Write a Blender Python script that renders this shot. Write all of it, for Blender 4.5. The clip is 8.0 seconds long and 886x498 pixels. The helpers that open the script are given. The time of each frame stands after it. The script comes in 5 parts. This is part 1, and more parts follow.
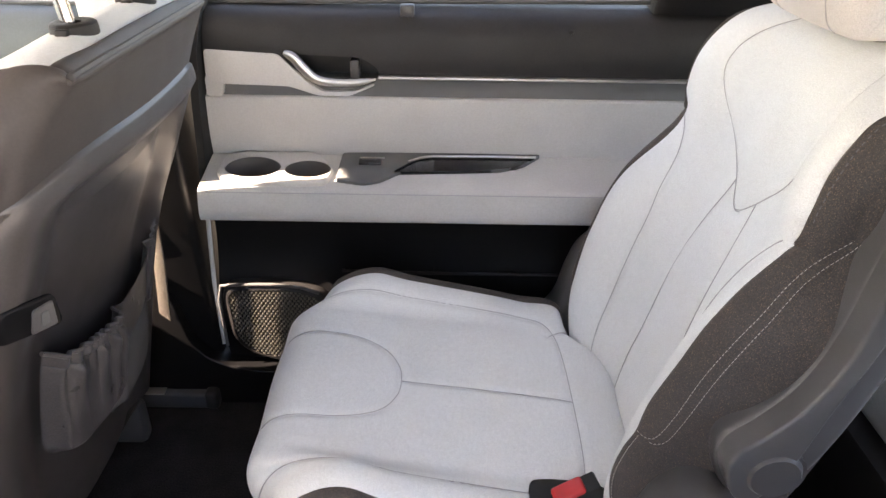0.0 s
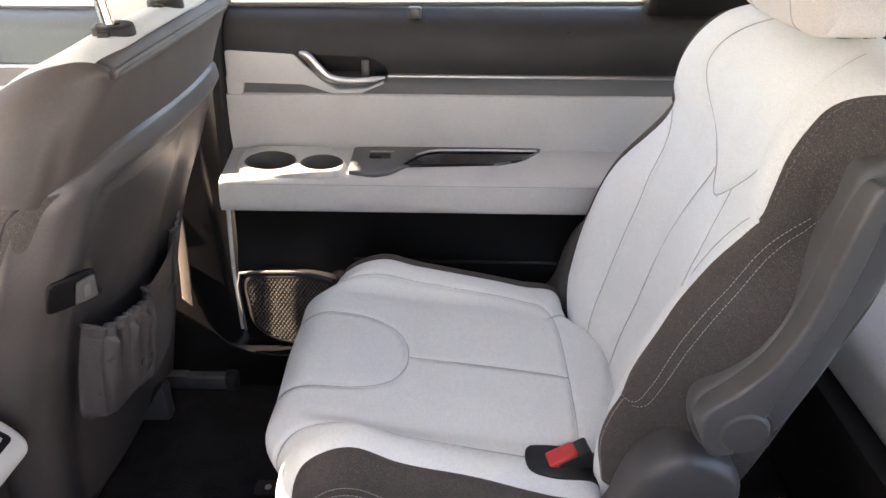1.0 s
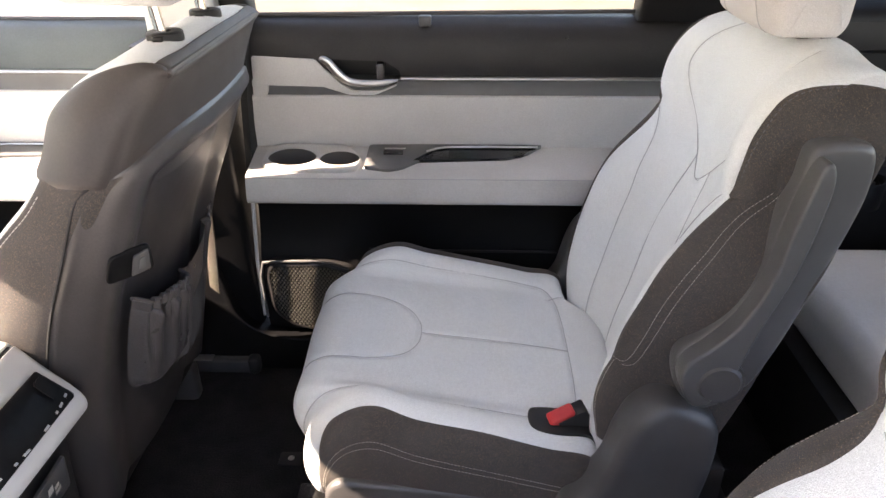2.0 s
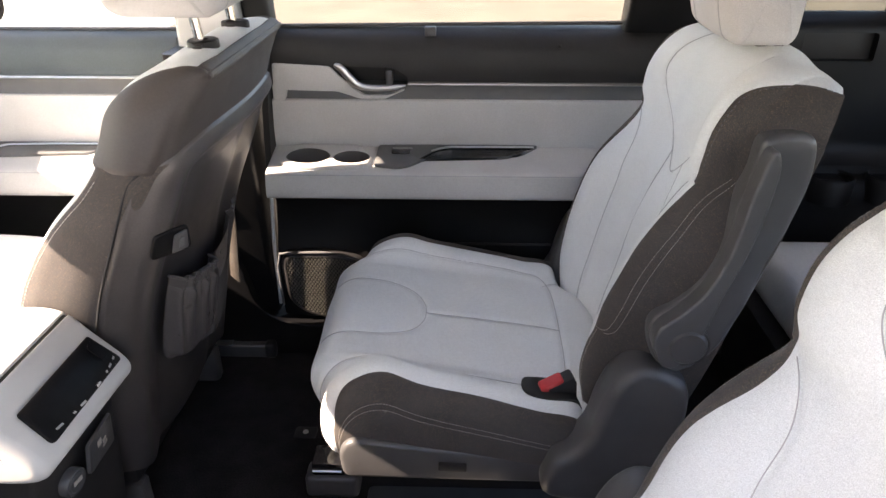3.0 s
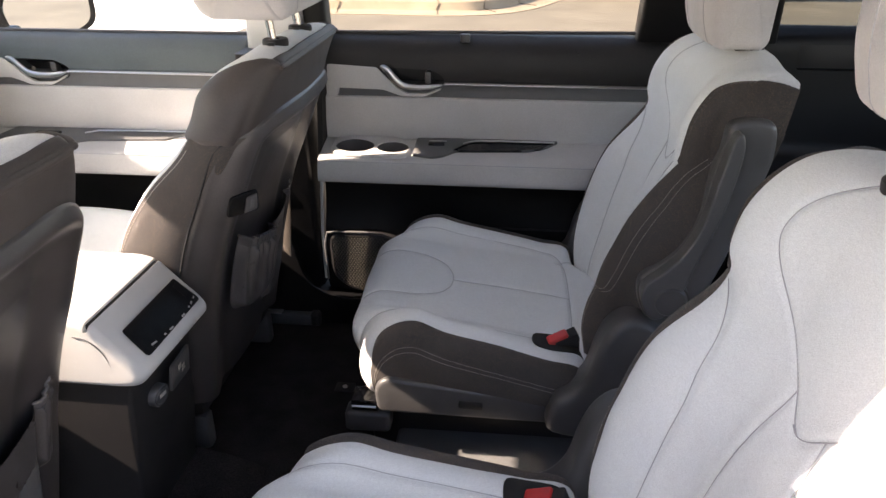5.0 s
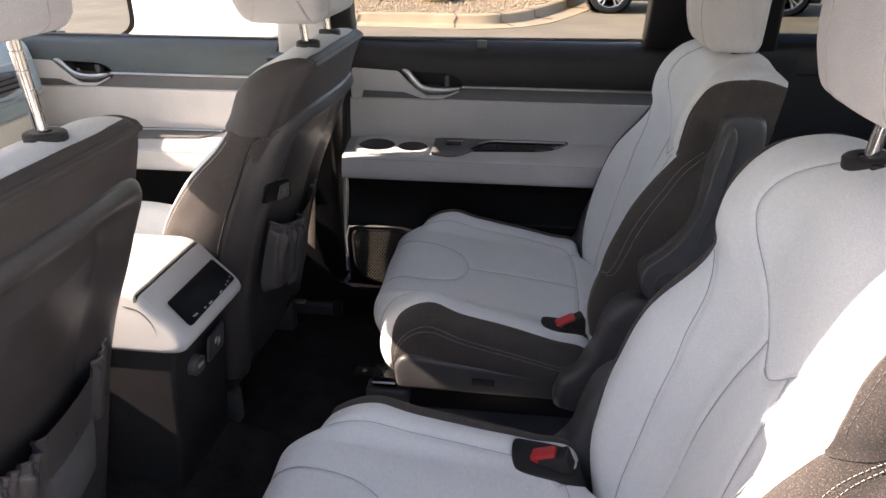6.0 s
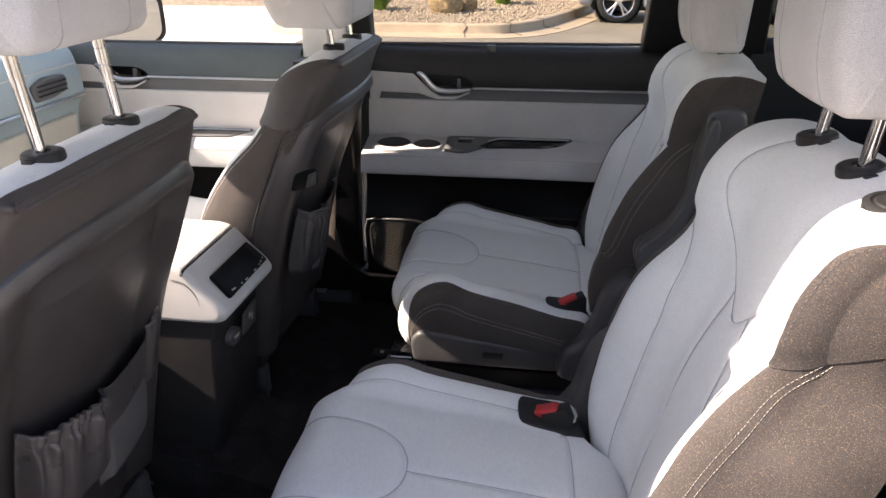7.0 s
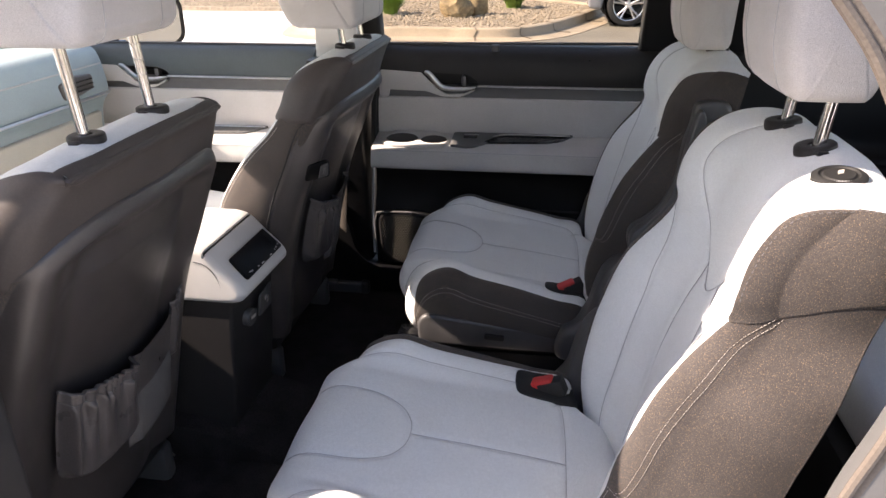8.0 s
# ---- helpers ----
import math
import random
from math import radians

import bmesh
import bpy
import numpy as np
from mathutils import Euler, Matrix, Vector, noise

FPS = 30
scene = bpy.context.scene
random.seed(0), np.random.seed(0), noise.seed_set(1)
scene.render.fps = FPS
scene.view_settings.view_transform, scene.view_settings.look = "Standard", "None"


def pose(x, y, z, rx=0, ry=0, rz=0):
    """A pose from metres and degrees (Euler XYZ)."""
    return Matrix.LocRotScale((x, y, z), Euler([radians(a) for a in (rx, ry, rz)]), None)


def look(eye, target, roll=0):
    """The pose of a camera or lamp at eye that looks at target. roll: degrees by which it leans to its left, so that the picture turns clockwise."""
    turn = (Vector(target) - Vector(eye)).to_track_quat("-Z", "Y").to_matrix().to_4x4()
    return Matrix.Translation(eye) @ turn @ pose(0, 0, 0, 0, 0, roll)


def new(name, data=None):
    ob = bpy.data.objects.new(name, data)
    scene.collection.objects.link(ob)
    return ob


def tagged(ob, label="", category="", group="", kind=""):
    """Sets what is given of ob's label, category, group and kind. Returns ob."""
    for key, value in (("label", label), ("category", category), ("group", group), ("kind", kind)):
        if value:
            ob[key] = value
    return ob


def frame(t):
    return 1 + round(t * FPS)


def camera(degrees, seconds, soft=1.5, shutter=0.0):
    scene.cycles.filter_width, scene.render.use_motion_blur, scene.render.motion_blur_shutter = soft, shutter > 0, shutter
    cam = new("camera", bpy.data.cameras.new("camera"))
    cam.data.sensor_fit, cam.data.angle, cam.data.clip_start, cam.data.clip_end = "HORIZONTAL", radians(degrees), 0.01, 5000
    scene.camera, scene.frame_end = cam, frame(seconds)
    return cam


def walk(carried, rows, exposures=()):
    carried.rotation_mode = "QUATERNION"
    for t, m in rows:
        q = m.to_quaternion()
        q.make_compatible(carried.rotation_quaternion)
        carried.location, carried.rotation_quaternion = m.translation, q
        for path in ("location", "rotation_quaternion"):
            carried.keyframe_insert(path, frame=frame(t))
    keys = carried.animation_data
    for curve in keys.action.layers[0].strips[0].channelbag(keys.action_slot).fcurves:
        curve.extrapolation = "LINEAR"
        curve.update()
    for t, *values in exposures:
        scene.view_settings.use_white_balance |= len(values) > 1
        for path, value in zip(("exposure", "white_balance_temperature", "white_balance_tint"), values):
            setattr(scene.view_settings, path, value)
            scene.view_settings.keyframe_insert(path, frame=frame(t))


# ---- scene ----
cam = camera(64.2, 8.0)
PATH = [
    (0, (0.016, 0.047, 1.405), (0.021, 1.792, 0.427), 0.9),
    (0.5, (0.024, 0.009, 1.412), (0.01, 1.755, 0.436), 0.5),
    (1, (0.029, -0.026, 1.418), (-0.003, 1.721, 0.446), 0.3),
    (1.5, (0.022, -0.077, 1.423), (-0.017, 1.676, 0.462), -0.0),
    (3, (0.03, -0.254, 1.451), (-0.03, 1.521, 0.532), -0.2),
    (3.5, (0.032, -0.313, 1.454), (-0.038, 1.467, 0.546), -0.1),
    (4, (0.036, -0.355, 1.461), (-0.055, 1.427, 0.558), -0.0),
    (4.5, (0.049, -0.407, 1.466), (-0.082, 1.377, 0.572), -0.0),
    (6, (0.066, -0.563, 1.465), (-0.141, 1.237, 0.618), 0.2),
    (6.5, (0.066, -0.636, 1.469), (-0.155, 1.168, 0.635), 0.1),
    (7, (0.075, -0.698, 1.471), (-0.16, 1.11, 0.649), -0.1),
    (7.5, (0.088, -0.746, 1.47), (-0.164, 1.062, 0.654), -0.3),
    (8, (0.101, -0.787, 1.472), (-0.166, 1.022, 0.661), -0.4),
]
EXPOSURES = [(0.0, 3.2, 8100, 22), (1.5, 3.07, 8000, 22), (3.0, 2.55, 7750, 21), (4.5, 2.18, 7650, 21), (6.0, 1.76, 7400, 22), (8.0, 1.58, 7300, 22)]
walk(cam, [(t, look(eye, target, roll)) for t, eye, target, roll in PATH], EXPOSURES)

# ---- light ----
SUN_TO = Vector((-1.0, -0.22, 0.8)).normalized()      # towards the sun: ahead of the car, a little to the open side
world = bpy.data.worlds.new("sky")
scene.world = world
world.use_nodes = True
wn = world.node_tree
wn.nodes.clear()
sky = wn.nodes.new("ShaderNodeTexSky")
sky.sky_type = "NISHITA"
sky.sun_disc = False
sky.sun_elevation = math.asin(SUN_TO.z)
sky.sun_rotation = math.atan2(SUN_TO.x, SUN_TO.y)
bg = wn.nodes.new("ShaderNodeBackground")
bg.inputs["Strength"].default_value = 0.15
wo = wn.nodes.new("ShaderNodeOutputWorld")
wn.links.new(sky.outputs[0], bg.inputs[0])
wn.links.new(bg.outputs[0], wo.inputs[0])
sun_data = bpy.data.lights.new("sun", "SUN")
sun_data.energy, sun_data.angle, sun_data.color = 5.0, radians(0.5), (1.0, 0.93, 0.82)
sun = new("sun", sun_data)
sun.matrix_world = look((0, 0, 30), Vector((0, 0, 30)) - SUN_TO)


# ---- materials ----
def material(name, color, rough=0.6, metal=0.0, grain=0.0, grain_size=0.002, stain=0.0, stain_size=0.1,
             bump=0.0, bump_size=0.002, sheen=0.0, weave=0.0, specular=0.5, speckle=None, threads=None):
    """A surface with fine grain, broad stains and fine relief, all at real size in metres."""
    m = bpy.data.materials.new(name)
    m.use_nodes = True
    nt = m.node_tree
    bsdf = nt.nodes["Principled BSDF"]
    bsdf.inputs["Roughness"].default_value = rough
    bsdf.inputs["Metallic"].default_value = metal
    bsdf.inputs["Specular IOR Level"].default_value = specular
    bsdf.inputs["Base Color"].default_value = (*color, 1)
    if sheen:
        bsdf.inputs["Sheen Weight"].default_value = sheen
        bsdf.inputs["Sheen Roughness"].default_value = 0.5
    tc = nt.nodes.new("ShaderNodeTexCoord")

    def tex(size, detail=2.0):
        n = nt.nodes.new("ShaderNodeTexNoise")
        n.inputs["Scale"].default_value = 1.0 / size
        n.inputs["Detail"].default_value = detail
        nt.links.new(tc.outputs["Object"], n.inputs["Vector"])
        return n

    def mixed(col_socket, size, amount, detail):
        n = tex(size, detail)
        ramp = nt.nodes.new("ShaderNodeMapRange")
        ramp.inputs["From Min"].default_value, ramp.inputs["From Max"].default_value = 0.3, 0.7
        ramp.inputs["To Min"].default_value, ramp.inputs["To Max"].default_value = 1 - amount, 1 + amount
        nt.links.new(n.outputs["Fac"], ramp.inputs["Value"])
        mul = nt.nodes.new("ShaderNodeMix")
        mul.data_type, mul.blend_type = "RGBA", "MULTIPLY"
        mul.inputs["Factor"].default_value = 1.0
        if col_socket is None:
            mul.inputs["A"].default_value = (*color, 1)
        else:
            nt.links.new(col_socket, mul.inputs["A"])
        nt.links.new(ramp.outputs["Result"], mul.inputs["B"])
        return mul.outputs["Result"]

    col = None
    if grain:
        col = mixed(col, grain_size, grain, 3.0)
    if stain:
        col = mixed(col, stain_size, stain, 4.0)
        n = tex(stain_size * 0.6, 3.0)
        rr = nt.nodes.new("ShaderNodeMapRange")
        rr.inputs["To Min"].default_value, rr.inputs["To Max"].default_value = max(0.02, rough - 0.08), min(1, rough + 0.08)
        nt.links.new(n.outputs["Fac"], rr.inputs["Value"])
        nt.links.new(rr.outputs["Result"], bsdf.inputs["Roughness"])
    if threads:
        # slubby yarns: short streaks along and across the cloth
        for stretch in ((1.0, 1.0, 0.14), (0.14, 0.14, 1.0)):
            mp = nt.nodes.new("ShaderNodeMapping")
            mp.inputs["Scale"].default_value = stretch
            nt.links.new(tc.outputs["Object"], mp.inputs["Vector"])
            n = nt.nodes.new("ShaderNodeTexNoise")
            n.inputs["Scale"].default_value = 1.0 / threads[0]
            n.inputs["Detail"].default_value = 1.5
            nt.links.new(mp.outputs["Vector"], n.inputs["Vector"])
            ramp = nt.nodes.new("ShaderNodeMapRange")
            ramp.inputs["From Min"].default_value, ramp.inputs["From Max"].default_value = 0.32, 0.68
            ramp.inputs["To Min"].default_value, ramp.inputs["To Max"].default_value = 1 - threads[1], 1 + threads[1]
            nt.links.new(n.outputs["Fac"], ramp.inputs["Value"])
            mul = nt.nodes.new("ShaderNodeMix")
            mul.data_type, mul.blend_type = "RGBA", "MULTIPLY"
            mul.inputs["Factor"].default_value = 1.0
            nt.links.new(col, mul.inputs["A"])
            nt.links.new(ramp.outputs["Result"], mul.inputs["B"])
            col = mul.outputs["Result"]
    if speckle:
        n = tex(speckle[0], 1.0)
        sp = nt.nodes.new("ShaderNodeMapRange")
        sp.inputs["From Min"].default_value, sp.inputs["From Max"].default_value = 0.60, 0.72
        nt.links.new(n.outputs["Fac"], sp.inputs["Value"])
        mx = nt.nodes.new("ShaderNodeMix")
        mx.data_type = "RGBA"
        mx.inputs["B"].default_value = (*speckle[1], 1)
        nt.links.new(sp.outputs["Result"], mx.inputs["Factor"])
        nt.links.new(col, mx.inputs["A"])
        col = mx.outputs["Result"]
    if col is not None:
        nt.links.new(col, bsdf.inputs["Base Color"])
    if bump:
        b = nt.nodes.new("ShaderNodeBump")
        b.inputs["Strength"].default_value = 1.0
        b.inputs["Distance"].default_value = bump
        if weave:
            w1 = nt.nodes.new("ShaderNodeTexVoronoi")
            w1.inputs["Scale"].default_value = 1.0 / weave
            nt.links.new(tc.outputs["Object"], w1.inputs["Vector"])
            nt.links.new(w1.outputs["Distance"], b.inputs["Height"])
        else:
            nt.links.new(tex(bump_size, 3.0).outputs["Fac"], b.inputs["Height"])
        nt.links.new(b.outputs["Normal"], bsdf.inputs["Normal"])
    return m


LIGHT_CLOTH = material("light_cloth", (0.75, 0.768, 0.765), 0.9, grain=0.15, grain_size=0.0009, threads=(0.0009, 0.03), stain=0.02, stain_size=0.07, bump=0.0003, weave=0.0010, sheen=0.15, specular=0.2)
DARK_CLOTH = material("dark_cloth", (0.064, 0.057, 0.054), 0.9, grain=0.25, grain_size=0.0014, stain=0.12, stain_size=0.06, bump=0.00025, weave=0.0010, sheen=0.10, specular=0.2, speckle=(0.0009, (0.215, 0.155, 0.105)))
SEAM = material("seam_thread", (0.40, 0.40, 0.41), 0.9)
STITCH = material("stitch_thread", (0.48, 0.44, 0.39), 0.85)
DARK_PLASTIC = material("dark_plastic", (0.026, 0.0245, 0.025), 0.5, grain=0.1, grain_size=0.003, stain=0.12, stain_size=0.08, bump=0.00025, bump_size=0.0011, specular=0.32)
SATIN_PLASTIC = material("satin_plastic", (0.075, 0.073, 0.074), 0.38, stain=0.1, stain_size=0.05, bump=0.00012, bump_size=0.0009)
GREY_PLASTIC = material("grey_plastic", (0.115, 0.115, 0.115), 0.5, stain=0.1, stain_size=0.08, bump=0.0002, bump_size=0.001)
LIGHT_VINYL = material("light_vinyl", (0.54, 0.53, 0.52), 0.55, grain=0.05, grain_size=0.003, stain=0.06, stain_size=0.12, bump=0.0002, bump_size=0.0012, specular=0.35)
LIGHT_PLASTIC = material("light_plastic", (0.60, 0.595, 0.585), 0.45, stain=0.05, stain_size=0.1, bump=0.0001, bump_size=0.001)
CHROME = material("chrome", (0.80, 0.78, 0.76), 0.12, metal=1.0, stain=0.05, stain_size=0.02)
SATIN_METAL = material("satin_metal", (0.62, 0.61, 0.60), 0.32, metal=1.0, stain=0.06, stain_size=0.03)
BLACK_GLOSS = material("black_gloss", (0.012, 0.012, 0.014), 0.12, stain=0.2, stain_size=0.02)
CARPET = material("carpet", (0.026, 0.0235, 0.024), 0.97, grain=0.5, grain_size=0.0025, stain=0.3, stain_size=0.05, bump=0.002, bump_size=0.003, specular=0.1)
SPEAKER_MESH = material("speaker_mesh", (0.16, 0.15, 0.13), 0.35, metal=0.6, stain=0.1, stain_size=0.02)
RECLINER = material("recliner_plastic", (0.092, 0.090, 0.090), 0.33, stain=0.1, stain_size=0.05, bump=0.0002, bump_size=0.0009)
RED_PLASTIC = material("red_plastic", (0.55, 0.03, 0.03), 0.4, stain=0.05, stain_size=0.01)
HEADLINER = material("headliner_cloth", (0.45, 0.44, 0.42), 0.95, grain=0.1, grain_size=0.002, stain=0.04, stain_size=0.2, bump=0.0004, bump_size=0.0015)
DASH = material("dash_vinyl", (0.24, 0.31, 0.34), 0.5, grain=0.06, grain_size=0.003, stain=0.06, stain_size=0.15, bump=0.0002, bump_size=0.0012)
RUBBER = material("rubber", (0.012, 0.012, 0.012), 0.7, stain=0.2, stain_size=0.05)
PAINT = material("car_paint_grey", (0.22, 0.22, 0.23), 0.25, stain=0.05, stain_size=0.3)
ASPHALT = material("asphalt", (0.16, 0.14, 0.108), 0.92, grain=0.25, grain_size=0.012, stain=0.18, stain_size=0.9, bump=0.004, bump_size=0.012)
CONCRETE = material("concrete", (0.34, 0.27, 0.19), 0.9, grain=0.12, grain_size=0.02, stain=0.15, stain_size=0.4, bump=0.003, bump_size=0.02)
CONCRETE_LIGHT = material("concrete_light", (0.62, 0.60, 0.57), 0.9, grain=0.08, grain_size=0.02, stain=0.10, stain_size=0.5, bump=0.002, bump_size=0.02)
GRAVEL = material("gravel_stone", (0.31, 0.25, 0.18), 0.9, grain=0.3, grain_size=0.02, stain=0.3, stain_size=0.06)
ROCK = material("rock", (0.24, 0.17, 0.09), 0.9, grain=0.3, grain_size=0.04, stain=0.25, stain_size=0.2, bump=0.02, bump_size=0.06)
GRASS = material("grass_blade", (0.16, 0.26, 0.04), 0.7, grain=0.3, grain_size=0.05)


def glass_material(name, tint):
    m = bpy.data.materials.new(name)
    m.use_nodes = True
    b = m.node_tree.nodes["Principled BSDF"]
    b.inputs["Base Color"].default_value = (*tint, 1)
    b.inputs["Transmission Weight"].default_value = 1.0
    b.inputs["Roughness"].default_value = 0.0
    b.inputs["IOR"].default_value = 1.02
    return m


DARK_CLOTH2 = material("pocket_cloth", (0.078, 0.070, 0.070), 0.30, grain=0.2, grain_size=0.002, stain=0.1, stain_size=0.05, bump=0.0003, bump_size=0.0015)
SATIN_CLOTH = material("flap_cloth", (0.11, 0.105, 0.105), 0.8, grain=0.3, grain_size=0.0015, stain=0.1, stain_size=0.05, bump=0.0004, weave=0.0013)
SHOULDER = material("shoulder_leatherette", (0.062, 0.052, 0.049), 0.55, grain=0.08, grain_size=0.003, stain=0.12, stain_size=0.09, bump=0.00018, bump_size=0.0012, specular=0.4)
SHELL = material("shell_plastic", (0.054, 0.047, 0.046), 0.36, grain=0.12, grain_size=0.0025, stain=0.15, stain_size=0.07, bump=0.0002, bump_size=0.001, specular=0.7)
TRIM_TAN = material("tan_trim", (0.13, 0.108, 0.09), 0.8, grain=0.15, grain_size=0.0025, stain=0.08, stain_size=0.06, bump=0.0004, bump_size=0.0015)
# Dark plastic darkened further, with the shade of low far-side trim in its colour
SHADED_PLASTIC = material("shaded_plastic", (0.005, 0.0048, 0.0055), 0.45, grain=0.1, grain_size=0.003, stain=0.15, stain_size=0.06, bump=0.0002, bump_size=0.001, specular=0.3)
PANEL_BLACK = material("panel_black", (0.008, 0.008, 0.009), 0.35, stain=0.2, stain_size=0.02, specular=0.12)
MARK = material("button_print", (0.42, 0.42, 0.42), 0.7)
GRAVEL_DARK = material("joint_dirt", (0.07, 0.055, 0.04), 0.9, grain=0.2, grain_size=0.01)
HEADREST_CLOTH = material("headrest_cloth", (0.60, 0.58, 0.572), 0.9, grain=0.14, grain_size=0.0011, stain=0.05, stain_size=0.07, bump=0.0004, weave=0.0010, sheen=0.15, specular=0.2)
# Lit copy of the dark door top: windscreen light is put into the colour
DOOR_TOP_LIT = material("front_door_top_lit", (0.075, 0.092, 0.098), 0.5, grain=0.08, grain_size=0.003, stain=0.08, stain_size=0.1, bump=0.0002, bump_size=0.0012, specular=0.4)
GLOVEBOX = material("glovebox_vinyl", (0.42, 0.42, 0.38), 0.5, grain=0.06, grain_size=0.003, stain=0.06, stain_size=0.15, bump=0.0002, bump_size=0.0012)
SEAM2 = material("dark_seam", (0.12, 0.12, 0.125), 0.8)
GLASS = glass_material("window_glass", (0.93, 0.95, 0.93))


# ---- mesh helpers ----
def catmull(rows, n):
    """n samples of a smooth curve through rows (k x d), evenly spread over the row index; also returns that index."""
    a = np.array(rows, float)
    k = len(a)
    t = np.linspace(0, k - 1, n)
    i = np.clip(t.astype(int), 0, k - 2)
    f = (t - i)[:, None]
    p0, p1, p2, p3 = a[np.maximum(i - 1, 0)], a[i], a[i + 1], a[np.minimum(i + 2, k - 1)]
    return 0.5 * (2 * p1 + (p2 - p0) * f + (2 * p0 - 5 * p1 + 4 * p2 - p3) * f ** 2 + (3 * p1 - p0 - 3 * p2 + p3) * f ** 3)


def mesh_object(name, mesh, mat, parent=None, label="", smooth=True, angle=40):
    mesh.materials.append(mat)
    if smooth:
        mesh.shade_smooth()
        mesh.set_sharp_from_angle(angle=radians(angle))
    ob = new(name, mesh)
    if parent is not None:
        ob.parent = parent
        ob.matrix_parent_inverse = Matrix.Translation(-parent.location)
    if label:
        tagged(ob, label)
    return ob


def part(name, bm, mat, parent=None, label="", smooth=True, angle=40):
    """Links a bmesh as one mesh object under a thing or a part."""
    mesh = bpy.data.meshes.new(name)
    bm.to_mesh(mesh)
    bm.free()
    return mesh_object(name, mesh, mat, parent, label, smooth, angle)


def thing(name, label, category, at=(0, 0, 0), group="", kind=""):
    ob = new(name)
    ob.empty_display_size = 0.05
    ob.location = at
    return tagged(ob, label, category, group, kind)


def grid_mesh(name, pts, flip=False, close_u=False):
    """A mesh from an (n x m x 3) array of points."""
    n, m = pts.shape[:2]
    idx = np.arange(n * m).reshape(n, m)
    mm = m if close_u else m - 1
    j = np.arange(mm)
    a = idx[:-1][:, j]
    b = idx[:-1][:, (j + 1) % m]
    c = idx[1:][:, (j + 1) % m]
    d = idx[1:][:, j]
    quads = np.stack([a, b, c, d] if not flip else [a, d, c, b], axis=-1).reshape(-1, 4)
    mesh = bpy.data.meshes.new(name)
    mesh.from_pydata(pts.reshape(-1, 3).tolist(), [], quads.tolist())
    return mesh


def grid_part(name, pts, mat, parent=None, label="", flip=False, close_u=False, angle=60):
    return mesh_object(name, grid_mesh(name, pts, flip, close_u), mat, parent, label, True, angle)


def normals_of(pts):
    du = np.gradient(pts, axis=1)
    dv = np.gradient(pts, axis=0)
    n = np.cross(du, dv)
    return n / np.maximum(np.linalg.norm(n, axis=2, keepdims=True), 1e-9)


def box(x0, x1, y0, y1, z0, z1, bevel=0.003, seg=2, bm=None):
    bm = bm or bmesh.new()
    made = bmesh.ops.create_cube(bm, size=1.0)["verts"]
    for v in made:
        v.co = Vector(((x0 + x1) / 2 + v.co.x * (x1 - x0), (y0 + y1) / 2 + v.co.y * (y1 - y0), (z0 + z1) / 2 + v.co.z * (z1 - z0)))
    if bevel:
        edges = list({e for v in made for e in v.link_edges})
        bmesh.ops.bevel(bm, geom=edges, offset=bevel, segments=seg, affect="EDGES", profile=0.5)
    return bm


def slab(outline, to3, depth, bevel=0.004, seg=3, bm=None, both=False):
    """A plate: a closed outline of (a, b) set by to3(a, b, h), h from 0 to depth, with a rounded rim on the h = depth side."""
    bm = bm or bmesh.new()
    lo = [bm.verts.new(to3(a, b, 0.0)) for a, b in outline]
    hi = [bm.verts.new(to3(a, b, depth)) for a, b in outline]
    n = len(lo)
    for i in range(n):
        bm.faces.new((lo[i], lo[(i + 1) % n], hi[(i + 1) % n], hi[i]))
    top = bm.faces.new(hi)
    bm.faces.new(lo[::-1])
    rim = list(top.edges)
    bmesh.ops.recalc_face_normals(bm, faces=bm.faces)
    if bevel:
        bmesh.ops.bevel(bm, geom=rim, offset=bevel, segments=seg, affect="EDGES", profile=0.5, clamp_overlap=True)
    bmesh.ops.triangulate(bm, faces=[f for f in bm.faces if len(f.verts) > 4])
    return bm


def smooth_loop(points, n=60):
    """A closed smooth outline through 2-D points."""
    k = len(points)
    a = np.array(list(points) * 3, float)
    out = []
    for t in np.linspace(0, k, n, endpoint=False):
        i = int(t) + k
        f = t - int(t)
        p0, p1, p2, p3 = a[i - 1], a[i], a[i + 1], a[i + 2]
        out.append(tuple(0.5 * (2 * p1 + (p2 - p0) * f + (2 * p0 - 5 * p1 + 4 * p2 - p3) * f ** 2 + (3 * p1 - p0 - 3 * p2 + p3) * f ** 3)))
    return out


def round_poly(points, r, seg=5):
    """A closed polygon with its corners rounded by about r."""
    out = []
    k = len(points)
    for i in range(k):
        p, a, b = Vector(points[i]), Vector(points[i - 1]), Vector(points[(i + 1) % k])
        ra = min(r, (a - p).length * 0.45)
        rb = min(r, (b - p).length * 0.45)
        s, e = p + (a - p).normalized() * ra, p + (b - p).normalized() * rb
        for j in range(seg + 1):
            f = j / seg
            out.append(tuple(s * (1 - f) ** 2 + p * 2 * f * (1 - f) + e * f * f))
    return out


